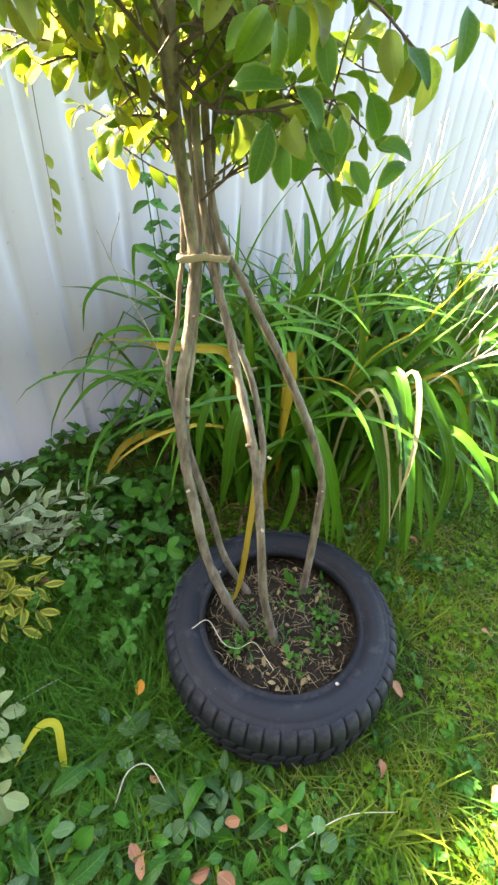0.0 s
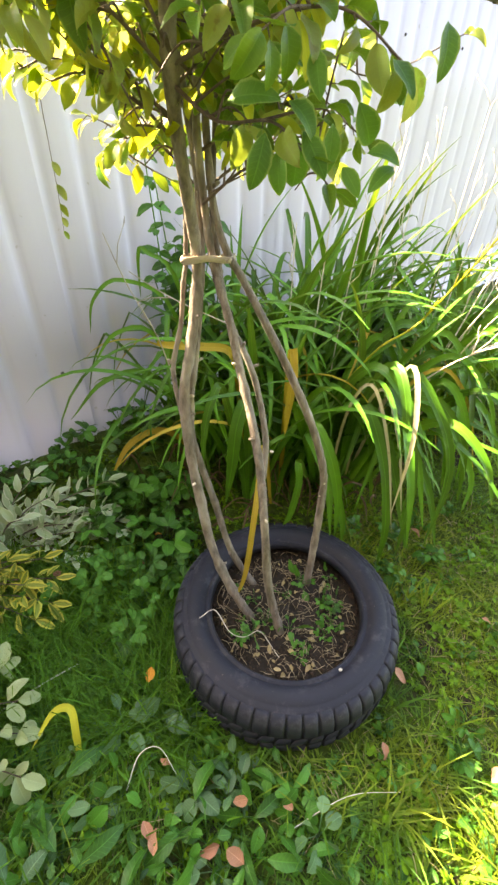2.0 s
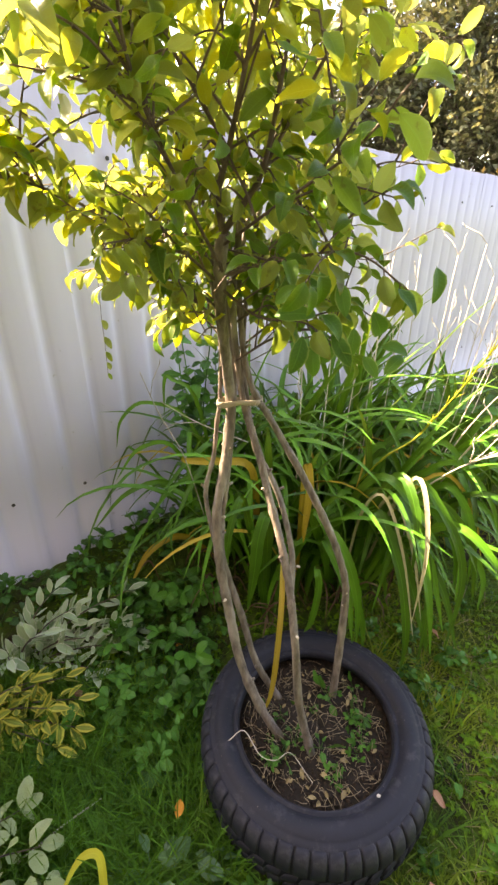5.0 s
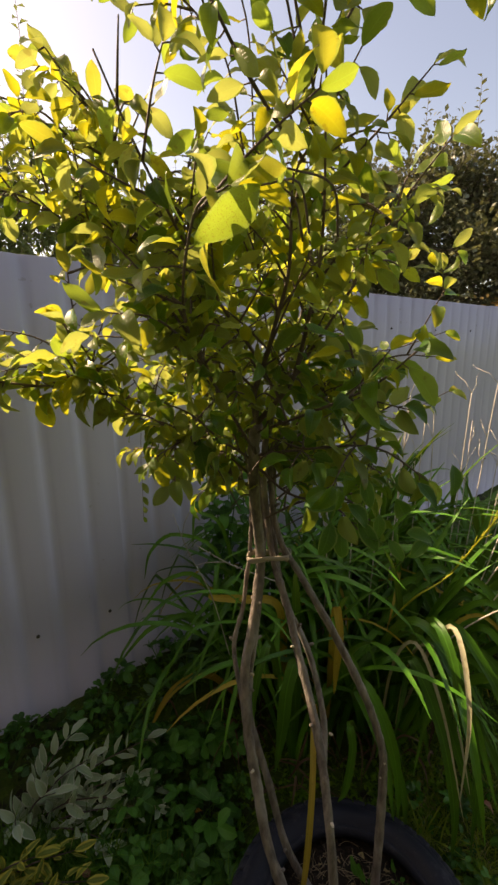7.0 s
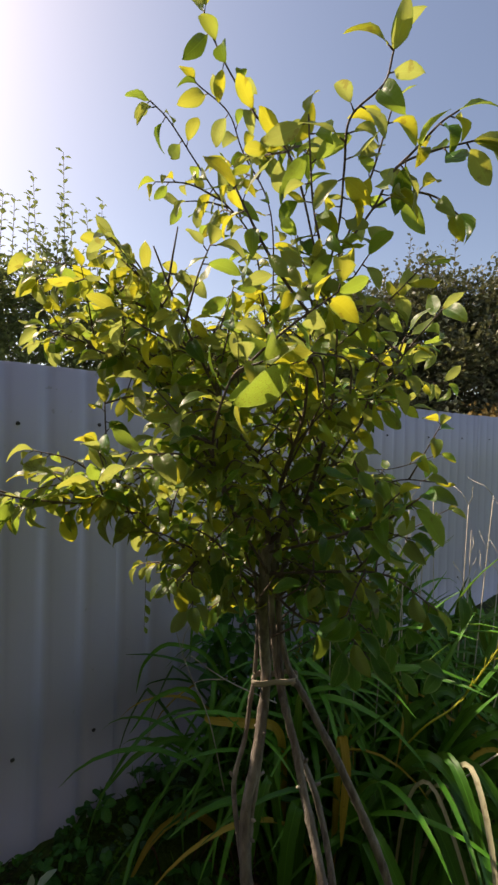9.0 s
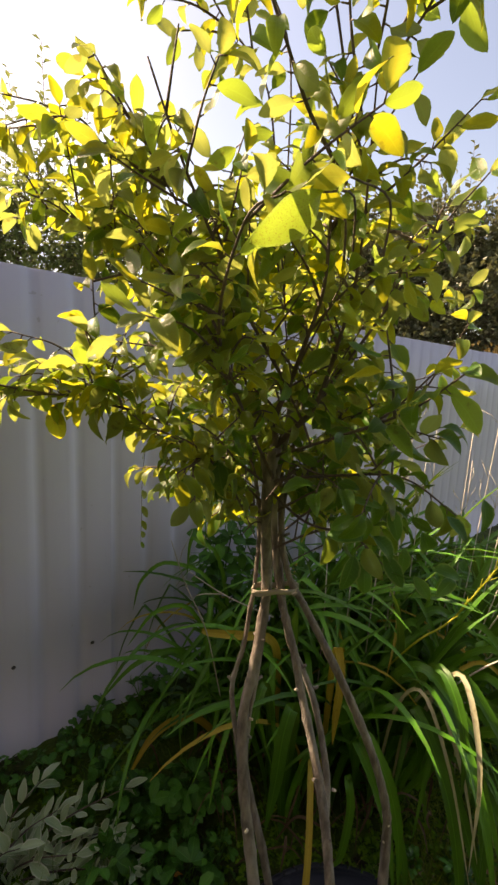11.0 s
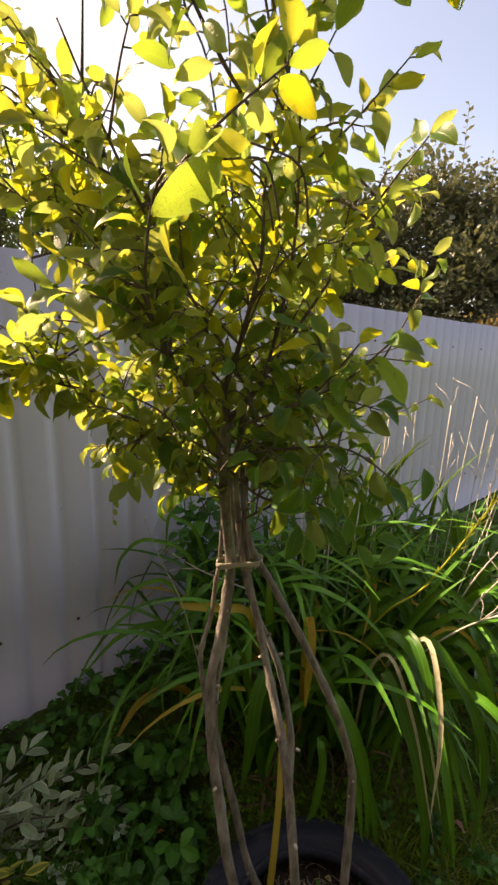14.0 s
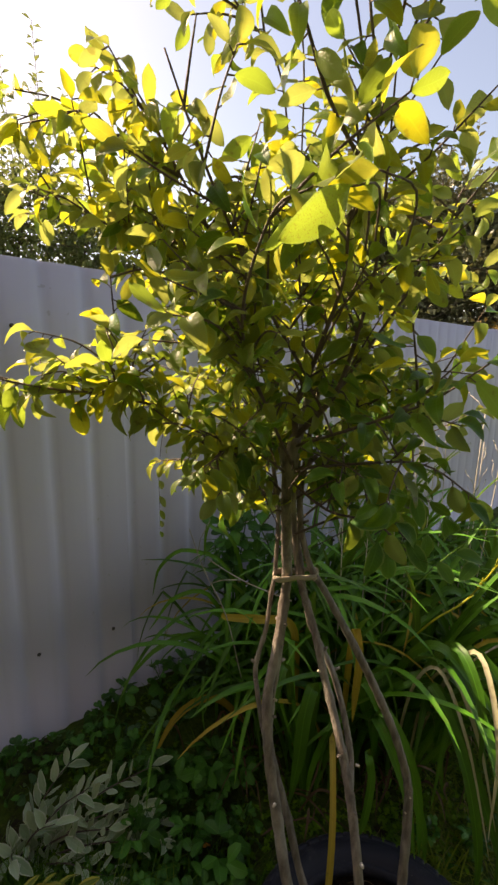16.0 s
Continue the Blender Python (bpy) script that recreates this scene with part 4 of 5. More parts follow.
def build_daylilies():
    rng = random.Random(24)
    straps = [mesh_of("leaf", *strap_data(1.0, rng.uniform(0.022, 0.030), radians(rng.uniform(76, 90)), radians(b), pw, rng.uniform(-0.12, 0.12), kink))
              for b, pw, kink in ((50, 1.8, 0), (85, 1.8, 0), (125, 1.7, 0), (145, 1.6, 0), (155, 1.9, 0), (170, 1.7, 0), (120, 2.4, 0.1), (35, 2.4, 0), (140, 1.3, 0), (165, 1.35, 0), (95, 1.6, 1.2), (70, 1.5, 1.7), (110, 1.5, 0.9))]
    for me in straps:
        me.materials.append(M_LILY)
    old = [me.copy() for me in straps[3:6]]
    for me in old:
        me.materials[0] = M_LILY_OLD
    bleached = [me.copy() for me in straps[4:7]]
    for me in bleached:
        me.materials[0] = M_BLEACHED
    clumps = [(Vector((0.34, 1.36, 0)), 78, 0.95, "large arching clump of daylily leaves behind the tyre"),
              (Vector((0.06, 1.30, 0)), 58, 0.88, "clump of daylily leaves with some yellowed ones"),
              (Vector((-0.20, 1.44, 0)), 34, 0.78, "spreading daylily leaves in the shade of the fence"),
              (Vector((-0.06, 1.58, 0)), 56, 0.98, "dense dark daylily leaves close to the fence"),
              (Vector((0.18, 1.72, 0)), 92, 1.06, "dense dark daylily leaves close to the fence"),
              (Vector((0.46, 1.90, 0)), 88, 1.08, "dense dark daylily leaves close to the fence"),
              (Vector((0.66, 1.62, 0)), 66, 0.86, "daylily clump with dry flower stalks against the fence"),
              (Vector((0.98, 1.95, 0)), 60, 0.90, "daylily clump with dry flower stalks against the fence")]
    made = []
    for c, count, size, label in clumps:
        c.z = ground_z(c.x, c.y) - 0.01
        lily = thing("daylily", c, label, "plant", "daylilies along the fence")
        made.append(lily)
        for i in range(count):
            az = rng.uniform(0, 2 * math.pi)
            q = c + Vector((rng.gauss(0, 0.075), rng.gauss(0, 0.075), 0))
            outer = rng.random()
            k = rng.choice((0, 1, 7)) if outer < (0.10 if c.x > 0.3 and c.y < 1.7 else 0.22 if size > 0.85 else 0.12) else rng.choice((2, 3, 4, 5, 6, 8, 9, 10, 11, 12))
            s = size * (rng.uniform(0.9, 1.2) if k in (0, 1, 7) else rng.uniform(0.75, 1.2))
            tip = q + Vector((-math.sin(az), math.cos(az), 0)) * s * 0.45
            if fence_gap(tip.x, tip.y) < 0.06:
                az += math.pi
            tip = q + Vector((-math.sin(az), math.cos(az), 0)) * s * 0.5
            if (tip.xy - TYRE.xy).length < R_OUT + 0.02 and rng.random() < 0.6:
                az += rng.choice((-1.2, 1.2))
            m = Matrix.Translation(q) @ Matrix.Rotation(az, 4, "Z") @ Matrix.Rotation(rng.uniform(-0.25, 0.25), 4, "Y") @ Matrix.Diagonal((1.05, s, s, 1))
            end = m @ straps[k].vertices[-2].co
            if end.y < 1.0 and -0.2 < end.x < 0.27:
                continue
            if rng.random() < (0.10 if c.x > 0.6 else 0.0) and k not in (0, 1, 7):
                part("leaf", rng.choice(bleached), M_BLEACHED, lily, "sun-bleached straw-coloured leaf", m @ Matrix.Diagonal((0.5, 1, 1, 1)))
            elif rng.random() < 0.05:
                part("leaf", rng.choice(old), M_LILY_OLD, lily, "yellowed dying leaf", m @ Matrix.Diagonal((0.65, 0.9, 0.9, 1)))
            else:
                part("leaf", straps[k], M_LILY, lily, m=m @ Matrix.Diagonal((rng.uniform(0.65, 1.1) * (0.6 if c.x < -0.1 else 1.0), 1, 1, 1)))
    main, near, far_left, _, _, _, stalky, stalky2 = made
    # leaves whose run stands out
    special = [
        (main, M_LILY, [(0.27, 1.25, 0.10), (0.20, 1.02, 0.52), (0.24, 0.93, 0.50), (0.28, 0.90, 0.36), (0.29, 0.88, 0.20)], 0.030),
        (main, M_LILY, [(0.28, 1.25, 0.10), (0.19, 1.05, 0.48), (0.25, 0.93, 0.38), (0.27, 0.86, 0.22)], 0.026),
        (near, M_LILY, [(0.02, 1.20, 0.10), (0.01, 1.02, 0.58), (-0.02, 0.96, 0.56), (-0.035, 0.95, 0.42), (-0.055, 0.95, 0.27)], 0.036),
        (near, M_LILY, [(0.0, 1.22, 0.10), (-0.06, 1.06, 0.60), (-0.09, 1.0, 0.62), (-0.115, 0.97, 0.52), (-0.12, 0.96, 0.40)], 0.022),
        (main, M_LILY, [(0.26, 1.24, 0.10), (0.17, 1.00, 0.40), (0.17, 0.95, 0.36), (0.15, 0.93, 0.24), (0.13, 0.93, 0.19)], 0.022),
        (near, M_LILY_OLD, [(0.10, 1.10, 0.12), (0.06, 0.98, 0.48), (0.035, 0.80, 0.40), (0.01, 0.72, 0.22), (-0.02, 0.69, 0.14)], 0.016),
        (near, M_LILY_OLD, [(0.14, 1.22, 0.12), (0.13, 1.10, 0.70), (0.135, 1.03, 0.69), (0.125, 1.01, 0.58), (0.12, 1.0, 0.50)], 0.022),
        (main, M_LILY, [(0.42, 1.32, 0.10), (0.48, 1.15, 0.62), (0.56, 1.02, 0.58), (0.62, 0.95, 0.40), (0.58, 0.88, 0.15)], 0.028),
        (main, M_LILY, [(0.44, 1.34, 0.10), (0.42, 1.12, 0.60), (0.47, 0.98, 0.55), (0.50, 0.90, 0.35), (0.49, 0.86, 0.12)], 0.030),
        (main, M_LILY, [(0.40, 1.30, 0.10), (0.36, 1.10, 0.55), (0.41, 0.95, 0.45), (0.44, 0.88, 0.25), (0.44, 0.86, 0.08)], 0.030),
        (main, M_LILY, [(0.30, 1.28, 0.10), (0.17, 1.12, 0.50), (0.19, 1.05, 0.545), (0.31, 0.95, 0.26), (0.335, 0.93, 0.10)], 0.030),
        (main, M_LILY, [(0.38, 1.28, 0.10), (0.36, 1.14, 0.50), (0.44, 1.08, 0.47), (0.545, 0.97, 0.15), (0.565, 0.95, 0.06)], 0.030),
        (main, M_LILY, [(0.42, 1.30, 0.10), (0.54, 1.20, 0.54), (0.655, 1.15, 0.465), (0.79, 1.10, 0.27), (0.77, 1.04, 0.15)], 0.028),
        (main, M_LILY, [(0.40, 1.30, 0.10), (0.50, 1.14, 0.40), (0.60, 1.02, 0.30), (0.66, 0.93, 0.08)], 0.028),
        (far_left, M_LILY_OLD, [(-0.18, 1.40, 0.10), (-0.30, 1.30, 0.30), (-0.42, 1.24, 0.28), (-0.50, 1.18, 0.16)], 0.024),
        (far_left, M_LILY_OLD, [(-0.01, 1.28, 0.20), (-0.02, 1.24, 0.54), (-0.05, 1.20, 0.672), (-0.14, 1.18, 0.695), (-0.25, 1.18, 0.70), (-0.262, 1.18, 0.715)], 0.026),
        (far_left, M_LILY, [(-0.14, 1.46, 0.10), (-0.22, 1.42, 0.78), (-0.31, 1.38, 0.915), (-0.335, 1.37, 0.91), (-0.345, 1.37, 0.78)], 0.014),
        (far_left, M_LILY, [(-0.16, 1.46, 0.10), (-0.24, 1.41, 0.70), (-0.40, 1.38, 0.83), (-0.50, 1.37, 0.77), (-0.53, 1.36, 0.66)], 0.014),
        (far_left, M_LILY, [(-0.18, 1.44, 0.10), (-0.30, 1.38, 0.62), (-0.44, 1.36, 0.66), (-0.54, 1.33, 0.54)], 0.016),
        (far_left, M_LILY, [(-0.20, 1.42, 0.10), (-0.32, 1.34, 0.50), (-0.48, 1.28, 0.52), (-0.62, 1.24, 0.38)], 0.018),
    ]
    for owner, mat, pts, wid in special:
        part("leaf", strap_along(pts, wid, (0, -0.8, 0.6)), mat, owner, "yellowed dying leaf" if mat is M_LILY_OLD else "")
    # long limp leaves of the front clumps that arch over and hang to the lawn
    for i in range(46):
        base = Vector((rng.gauss(0.40, 0.08), rng.gauss(1.32, 0.05), 0.08)) if i % 3 else Vector((rng.gauss(0.68, 0.08), rng.gauss(1.55, 0.05), 0.08))
        az = radians(rng.uniform(-118, 8))
        out = Vector((math.cos(az), math.sin(az), 0))
        reach, top = rng.uniform(0.26, 0.46), rng.uniform(0.42, 0.66)
        side = Vector((-out.y, out.x, 0)) * rng.uniform(-0.09, 0.09)
        drop = rng.uniform(0.12, 0.42)
        pts = [base, base + out * reach * 0.38 + Vector((0, 0, top * 0.72)), base + out * reach * 0.72 + side * 0.4 + Vector((0, 0, top)), base + out * (reach + 0.02) + side + Vector((0, 0, top - drop * 0.35)),
               base + out * (reach + rng.uniform(0.05, 0.14)) + side * 1.5 + Vector((0, 0, max(0.03, top - drop)))]
        if pts[-1].x < 0.36 and pts[-1].y < 0.98:
            continue
        dry = rng.random()
        mat = M_BLEACHED if dry < 0.07 else M_LILY_OLD if dry < 0.12 else M_LILY
        part("leaf", strap_along(pts, rng.uniform(0.017, 0.031) * (0.5 if mat is M_BLEACHED else 0.75 if mat is M_LILY_OLD else 1.0), (rng.uniform(-0.4, 0.4), -0.8, 0.6)), mat, main if i % 3 else stalky, "" if mat is M_LILY else "sun-bleached straw-coloured leaf" if mat is M_BLEACHED else "yellowed dying leaf")
    # dead brown leaves and strands about the feet of the clumps
    for i in range(48):
        owner, c = ((main, Vector((0.32, 1.20, 0.06))), (near, Vector((0.08, 1.12, 0.06))), (far_left, Vector((-0.20, 1.25, 0.06))))[i % 3]
        q = c + Vector((rng.gauss(0, 0.10), rng.gauss(0, 0.07), 0))
        d = Vector((rng.uniform(-1, 1), rng.uniform(-1, 0.3), 0)).normalized() * rng.uniform(0.05, 0.12)
        lift = rng.uniform(0.01, 0.16)
        pts = [q, q + d * 0.5 + Vector((0, 0, lift)), q + d + Vector((0, 0, lift * 0.8)), q + d * 1.5 + Vector((rng.uniform(-0.03, 0.03), 0, lift * 0.2))]
        part("dead_leaf", strap_along(pts, rng.uniform(0.003, 0.009), (rng.uniform(-0.5, 0.5), -0.6, 0.6)), M_DEAD, owner, "withered brown leaf")
    # dry flower stalks with forked tips
    def stalk(owner, pts, forks, r=0.0029, mat=None):
        line = spline(pts, 5)
        bm = tube(bmesh.new(), line, r, r * 0.55, 6, 0.1, rng)
        end = line[-1]
        way = (line[-1] - line[-4]).normalized()
        for f in range(forks):
            i = rng.randrange(len(line) - 4, len(line)) if len(line) > 5 else len(line) - 1
            w = (way + Vector((rng.uniform(-0.8, 0.8), rng.uniform(-0.5, 0.5), rng.uniform(-0.2, 0.5)))).normalized()
            q = line[i] + w * rng.uniform(0.03, 0.06)
            e = q + (w + Vector((rng.uniform(-0.6, 0.6), 0, rng.uniform(-0.4, 0.6)))) * rng.uniform(0.03, 0.06)
            tube(bm, [line[i], q, e], r * 0.6, r * 0.4, 5)
            tube(bm, [e, e + w * 0.008, e + w * 0.016], r * 0.75, r * 0.25, 5)
        part("stalk", bm, mat or M_STALK, owner, "dry straw-coloured flower stalk")
    for tip, foot, owner in (((0.52, 1.70, 1.30), (0.38, 1.42), main), ((0.79, 1.75, 1.30), (0.64, 1.60), stalky), ((0.62, 1.78, 1.20), (0.52, 1.60), stalky), ((0.465, 1.60, 1.10), (0.36, 1.40), main),
                             ((0.87, 1.88, 1.16), (0.72, 1.66), stalky), ((0.378, 1.50, 1.06), (0.30, 1.38), main), ((0.27, 1.50, 1.08), (0.22, 1.38), main),
                             ((0.15, 1.42, 1.0), (0.12, 1.32), near), ((0.895, 1.75, 1.34), (0.70, 1.58), stalky), ((0.956, 1.70, 1.19), (0.72, 1.55), stalky), 
                             ((0.68, 1.85, 1.30), (0.62, 1.70), stalky), ((0.85, 1.42, 1.05), (0.62, 1.45), stalky), ((1.12, 2.05, 1.20), (0.96, 1.92), stalky2), ((1.25, 2.08, 1.1), (1.0, 1.96), stalky2), ((0.98, 1.62, 1.0), (0.70, 1.52), stalky)):
        f = Vector((foot[0], foot[1], 0.08))
        t = Vector(tip)
        mid = f.lerp(t, 0.5) + Vector((rng.uniform(-0.02, 0.02), rng.uniform(-0.03, 0.0), 0.06))
        stalk(owner, [f, mid, t], rng.randrange(2, 5))
    # curved dry stalks that lean out over the lawn
    for pts in ([(0.62, 1.45, 0.10), (0.70, 1.38, 0.55), (0.80, 1.30, 0.86), (0.92, 1.22, 1.02)], [(0.66, 1.46, 0.10), (0.80, 1.40, 0.60), (0.95, 1.30, 0.88), (1.08, 1.22, 0.98)],
                [(0.44, 1.36, 0.10), (0.50, 1.24, 0.44), (0.60, 1.14, 0.66), (0.74, 1.08, 0.78)], [(0.60, 1.45, 0.10), (0.66, 1.30, 0.50), (0.70, 1.20, 0.74), (0.78, 1.14, 0.92)]):
        stalk(main, pts, 4, 0.0036)
    # a ripe yellow-green spike that leans out to the side
    spike = spline([(0.36, 1.28, 0.55), (0.414, 1.2, 0.697), (0.505, 1.2, 0.766), (0.598, 1.2, 0.90), (0.648, 1.2, 0.981), (0.70, 1.2, 1.07)], 5)
    bm = tube(bmesh.new(), spike, 0.0034, 0.0024, 6, 0.1, rng)
    for i in range(10, len(spike)):
        for _ in range(2):
            w = ((spike[i] - spike[i - 1]).normalized() + Vector((rng.uniform(-0.4, 0.4), rng.uniform(-0.4, 0.4), rng.uniform(-0.2, 0.4)))).normalized()
            e = spike[i] + w * rng.uniform(0.03, 0.06)
            tube(bm, [spike[i], spike[i].lerp(e, 0.6), e], 0.0016, 0.0008, 5)
    part("stalk", bm, M_STRAP, main, "ripe yellow-green flower spike")
    stalk(far_left, [(-0.20, 1.16, 0.50), (-0.247, 1.12, 0.742), (-0.314, 1.12, 0.893), (-0.356, 1.12, 1.018)], 1, 0.0022, M_PALE_TWIG)
    stalk(far_left, [(-0.05, 1.15, 0.78), (-0.168, 1.12, 0.845), (-0.236, 1.12, 0.882), (-0.305, 1.12, 0.928)], 0, 0.0022, M_PALE_TWIG)
    stalk(far_left, [(-0.20, 1.12, 0.862), (-0.26, 1.12, 0.859), (-0.295, 1.12, 0.847)], 0, 0.0018, M_PALE_TWIG)


build_daylilies()


# ---- low shrubs with coloured leaf edges ----
def build_edged_shrub(name, label, foot, tips, material, leaf, seed, gap, width=0.36):
    rng = random.Random(seed)
    foot = Vector(foot)
    shrub = thing(name, foot, label, "shrub")
    shapes = [blade_data(1.0, width, f, c, 0.5, 5, 0.04, 0.8 if width < 0.5 else 0.5) for f, c in ((0.3, 0.4), (0.5, 0.8), (0.15, -0.3))]
    meshes = [mesh_of("leaf", *d) for d in shapes]
    for me in meshes:
        me.materials.append(material)
    for tip in tips:
        tip = Vector(tip)
        mid = foot.lerp(tip, 0.55) + Vector((0, 0, 0.04))
        line = spline([foot, mid, tip], 10)
        bm = tube(bmesh.new(), line, 0.0035, 0.0012, 6, 0.1, rng)
        run, nxt = 0.0, 0.05
        spots = []
        for a, b in zip(line, line[1:]):
            run += (b - a).length
            while run > nxt:
                nxt += gap * rng.uniform(0.8, 1.2)
                spots.append((b, (b - a).normalized()))
        for p, way in spots:
            turn = rng.uniform(0, math.pi)
            for s in (-1, 1):
                out = Matrix.Rotation(turn, 3, way) @ way.orthogonal().normalized() * s
                w = (way * 0.8 + out + Vector((0, 0, 0.35))).normalized()
                part("leaf", rng.choice(meshes), material, shrub, m=aim(p + w * 0.004, w, Vector((rng.uniform(-1.0, 1.0), rng.uniform(-1.0, 0.5), 1)), leaf * rng.uniform(0.7, 1.2)))
        part("leaf", rng.choice(meshes), material, shrub, m=aim(tip, (tip - mid), (0, -0.3, 1), leaf))
        part("twig", bm, M_TWIG, shrub)


build_edged_shrub("variegated_shrub", "low shrub with grey-green white-edged leaves", (-0.86, 0.94, 0.02),
                  [(-0.48, 1.10, 0.22), (-0.50, 1.03, 0.15), (-0.43, 0.95, 0.12), (-0.54, 0.88, 0.09), (-0.66, 1.04, 0.20), (-0.72, 0.94, 0.19), (-0.58, 0.97, 0.14), (-0.80, 0.86, 0.17), (-0.74, 1.10, 0.23), (-0.44, 1.02, 0.10)],
                  M_WHITE_EDGE, 0.070, 31, 0.038)
build_edged_shrub("golden_shrub", "low shrub with green leaves edged in yellow", (-0.90, 0.74, 0.02),
                  [(-0.56, 0.76, 0.13), (-0.55, 0.69, 0.11), (-0.61, 0.81, 0.16), (-0.63, 0.72, 0.15), (-0.58, 0.64, 0.10), (-0.70, 0.78, 0.18), (-0.74, 0.69, 0.15)],
                  M_GOLD_EDGE, 0.066, 32, 0.042)
build_edged_shrub("grey_leaved_shrub", "low twiggy shrub with dull pale green oval leaves", (-0.82, 0.36, 0.02),
                  [(-0.62, 0.50, 0.10), (-0.54, 0.43, 0.10), (-0.51, 0.36, 0.10), (-0.57, 0.30, 0.11), (-0.47, 0.28, 0.09), (-0.55, 0.22, 0.08), (-0.66, 0.42, 0.13), (-0.62, 0.26, 0.12)],
                  M_GREY_LEAF, 0.056, 33, 0.046, 0.58)


# ---- weeds in the lawn and the bed ----
WEED_SHAPES = {
    "oval": [blade_data(1.0, 0.62, f, c, 0.42, 6, wv, 0.6) for f, c, wv in ((0.15, 0.6, 0.06), (0.3, 0.9, 0.04), (0.05, 0.3, 0.09))],
    "round": [blade_data(1.0, 0.86, f, c, 0.45, 6, wv, 0.5) for f, c, wv in ((0.2, 0.5, 0.05), (0.35, 0.8, 0.07))],
    "long": [blade_data(1.0, 0.36, f, c, 0.5, 6, wv, 0.8) for f, c, wv in ((0.25, 0.9, 0.05), (0.4, 1.2, 0.05))],
}


def trefoil(width, fold):
    """Three leaflets from one point."""
    V, Fc, T = [], [], []
    for turn, size in ((0.0, 1.0), (1.15, 0.85), (-1.15, 0.85)):
        verts, faces, uvs = blade_data(size, width * size, fold, 0.6, 0.55, 4, 0.08, 0.45)
        c, s = math.cos(turn), math.sin(turn)
        Fc += [tuple(i + len(V) for i in f) for f in faces]
        V += [(x * c - y * s, x * s + y * c, z) for x, y, z in verts]
        T += uvs
    return V, Fc, T


WEED_SHAPES["three"] = [trefoil(0.75, 0.2), trefoil(0.6, 0.35)]


def build_weeds():
    rng = random.Random(41)
    proto = []
    for kind, mat, leaf, count, tall, label in (("oval", M_WEED, 0.052, 6, 0.055, "low broad-leaved weed with oval green leaves"), ("oval", M_WEED_GREY, 0.056, 6, 0.06, "low weed with dull grey-green oval leaves"),
                                                ("three", M_WEED, 0.030, 7, 0.045, "small three-lobed weed in the grass"), ("long", M_WEED, 0.075, 5, 0.045, "rosette of narrow green leaves in the grass"),
                                                ("round", M_WEED_GREY, 0.044, 6, 0.055, "low weed with rounded dull green leaves"), ("three", M_WEED, 0.055, 9, 0.10, "leafy upright weed with lobed dark green leaves")):
        meshes = [mesh_of("leaf", *d) for d in WEED_SHAPES[kind]]
        for me in meshes:
            me.materials.append(mat)
        for variant in range(2):
            weed = thing("weed", (0, 0, -5), label, "weed", "weeds in the lawn and bed")
            bm = bmesh.new()
            for i in range(count):
                az = 2 * math.pi * (i + rng.uniform(-0.3, 0.3)) / count
                out = Vector((math.cos(az), math.sin(az), 0))
                h = tall * rng.uniform(0.4, 1.3)
                p = Vector((0, 0, -5)) + out * rng.uniform(0.008, 0.03) * (1 + tall * 8) + Vector((0, 0, h))
                tube(bm, [Vector((0, 0, -5.005)), Vector((0, 0, -5)) + out * 0.006 + Vector((0, 0, h * 0.6)), p], 0.0013, 0.001, 4)
                part("leaf", rng.choice(meshes), mat, weed, m=aim(p, out + Vector((0, 0, rng.uniform(-0.45, 0.7))), Vector((rng.uniform(-1.7, 1.7), rng.uniform(-1.7, 1.4), 1)), leaf * rng.uniform(0.5, 1.3)))
            tagged(part("stalk", bm, mat, weed), kind="stuff")
            proto.append(weed)
    taken = []

    def sow(kinds, n, box, scale, gap, keep=lambda x, y: True):
        tries = 0
        while n > 0 and tries < 4000:
            tries += 1
            x, y = rng.uniform(box[0], box[1]), rng.uniform(box[2], box[3])
            if ((x - TYRE.x) ** 2 + (y - TYRE.y) ** 2) ** 0.5 < R_OUT + 0.03 or fence_gap(x, y) < 0.06 or not keep(x, y) or any((x - a) ** 2 + (y - b) ** 2 < gap * gap for a, b in taken):
                continue
            taken.append((x, y))
            s = rng.uniform(*scale)
            w = copy_thing(proto[rng.choice(kinds)], Matrix.Translation((x, y, ground_z(x, y))) @ Matrix.Rotation(rng.uniform(0, 6.28), 4, "Z"))
            w.scale = (s, s, s)
            n -= 1
    lawn = lambda x, y: fence_gap(x, y) > 0.85
    sow((0, 1, 2, 3, 6, 4, 5, 7, 8, 9), 92, (-0.62, 0.24, -0.02, 0.42), (0.35, 1.15), 0.042, lawn)
    sow((0, 1, 4, 5, 6, 7), 16, (-0.70, -0.2, 0.40, 0.80), (0.4, 0.8), 0.055, lawn)
    sow((4, 5, 0), 26, (0.1, 0.9, 0.05, 0.62), (0.55, 0.9), 0.08, lawn)
    sow((4, 5, 4, 5, 0), 22, (0.45, 1.5, 0.6, 1.3), (0.4, 0.8), 0.08)
    sow((10, 11, 1, 6, 8), 18, (-1.2, -0.25, 0.95, 1.75), (0.5, 1.0), 0.09, lambda x, y: fence_gap(x, y) < 0.75)
    sow((10, 11, 0, 4, 5), 16, (-0.45, -0.18, 0.72, 1.15), (0.5, 0.8), 0.06)
    sow((10, 11, 0, 2), 44, (0.7, 2.2, 1.4, 3.0), (1.2, 2.3), 0.10, lambda x, y: fence_gap(x, y) < 1.0)
    sow((10, 11, 4, 5), 8, (0.40, 0.7, 0.8, 1.1), (0.4, 0.65), 0.08)
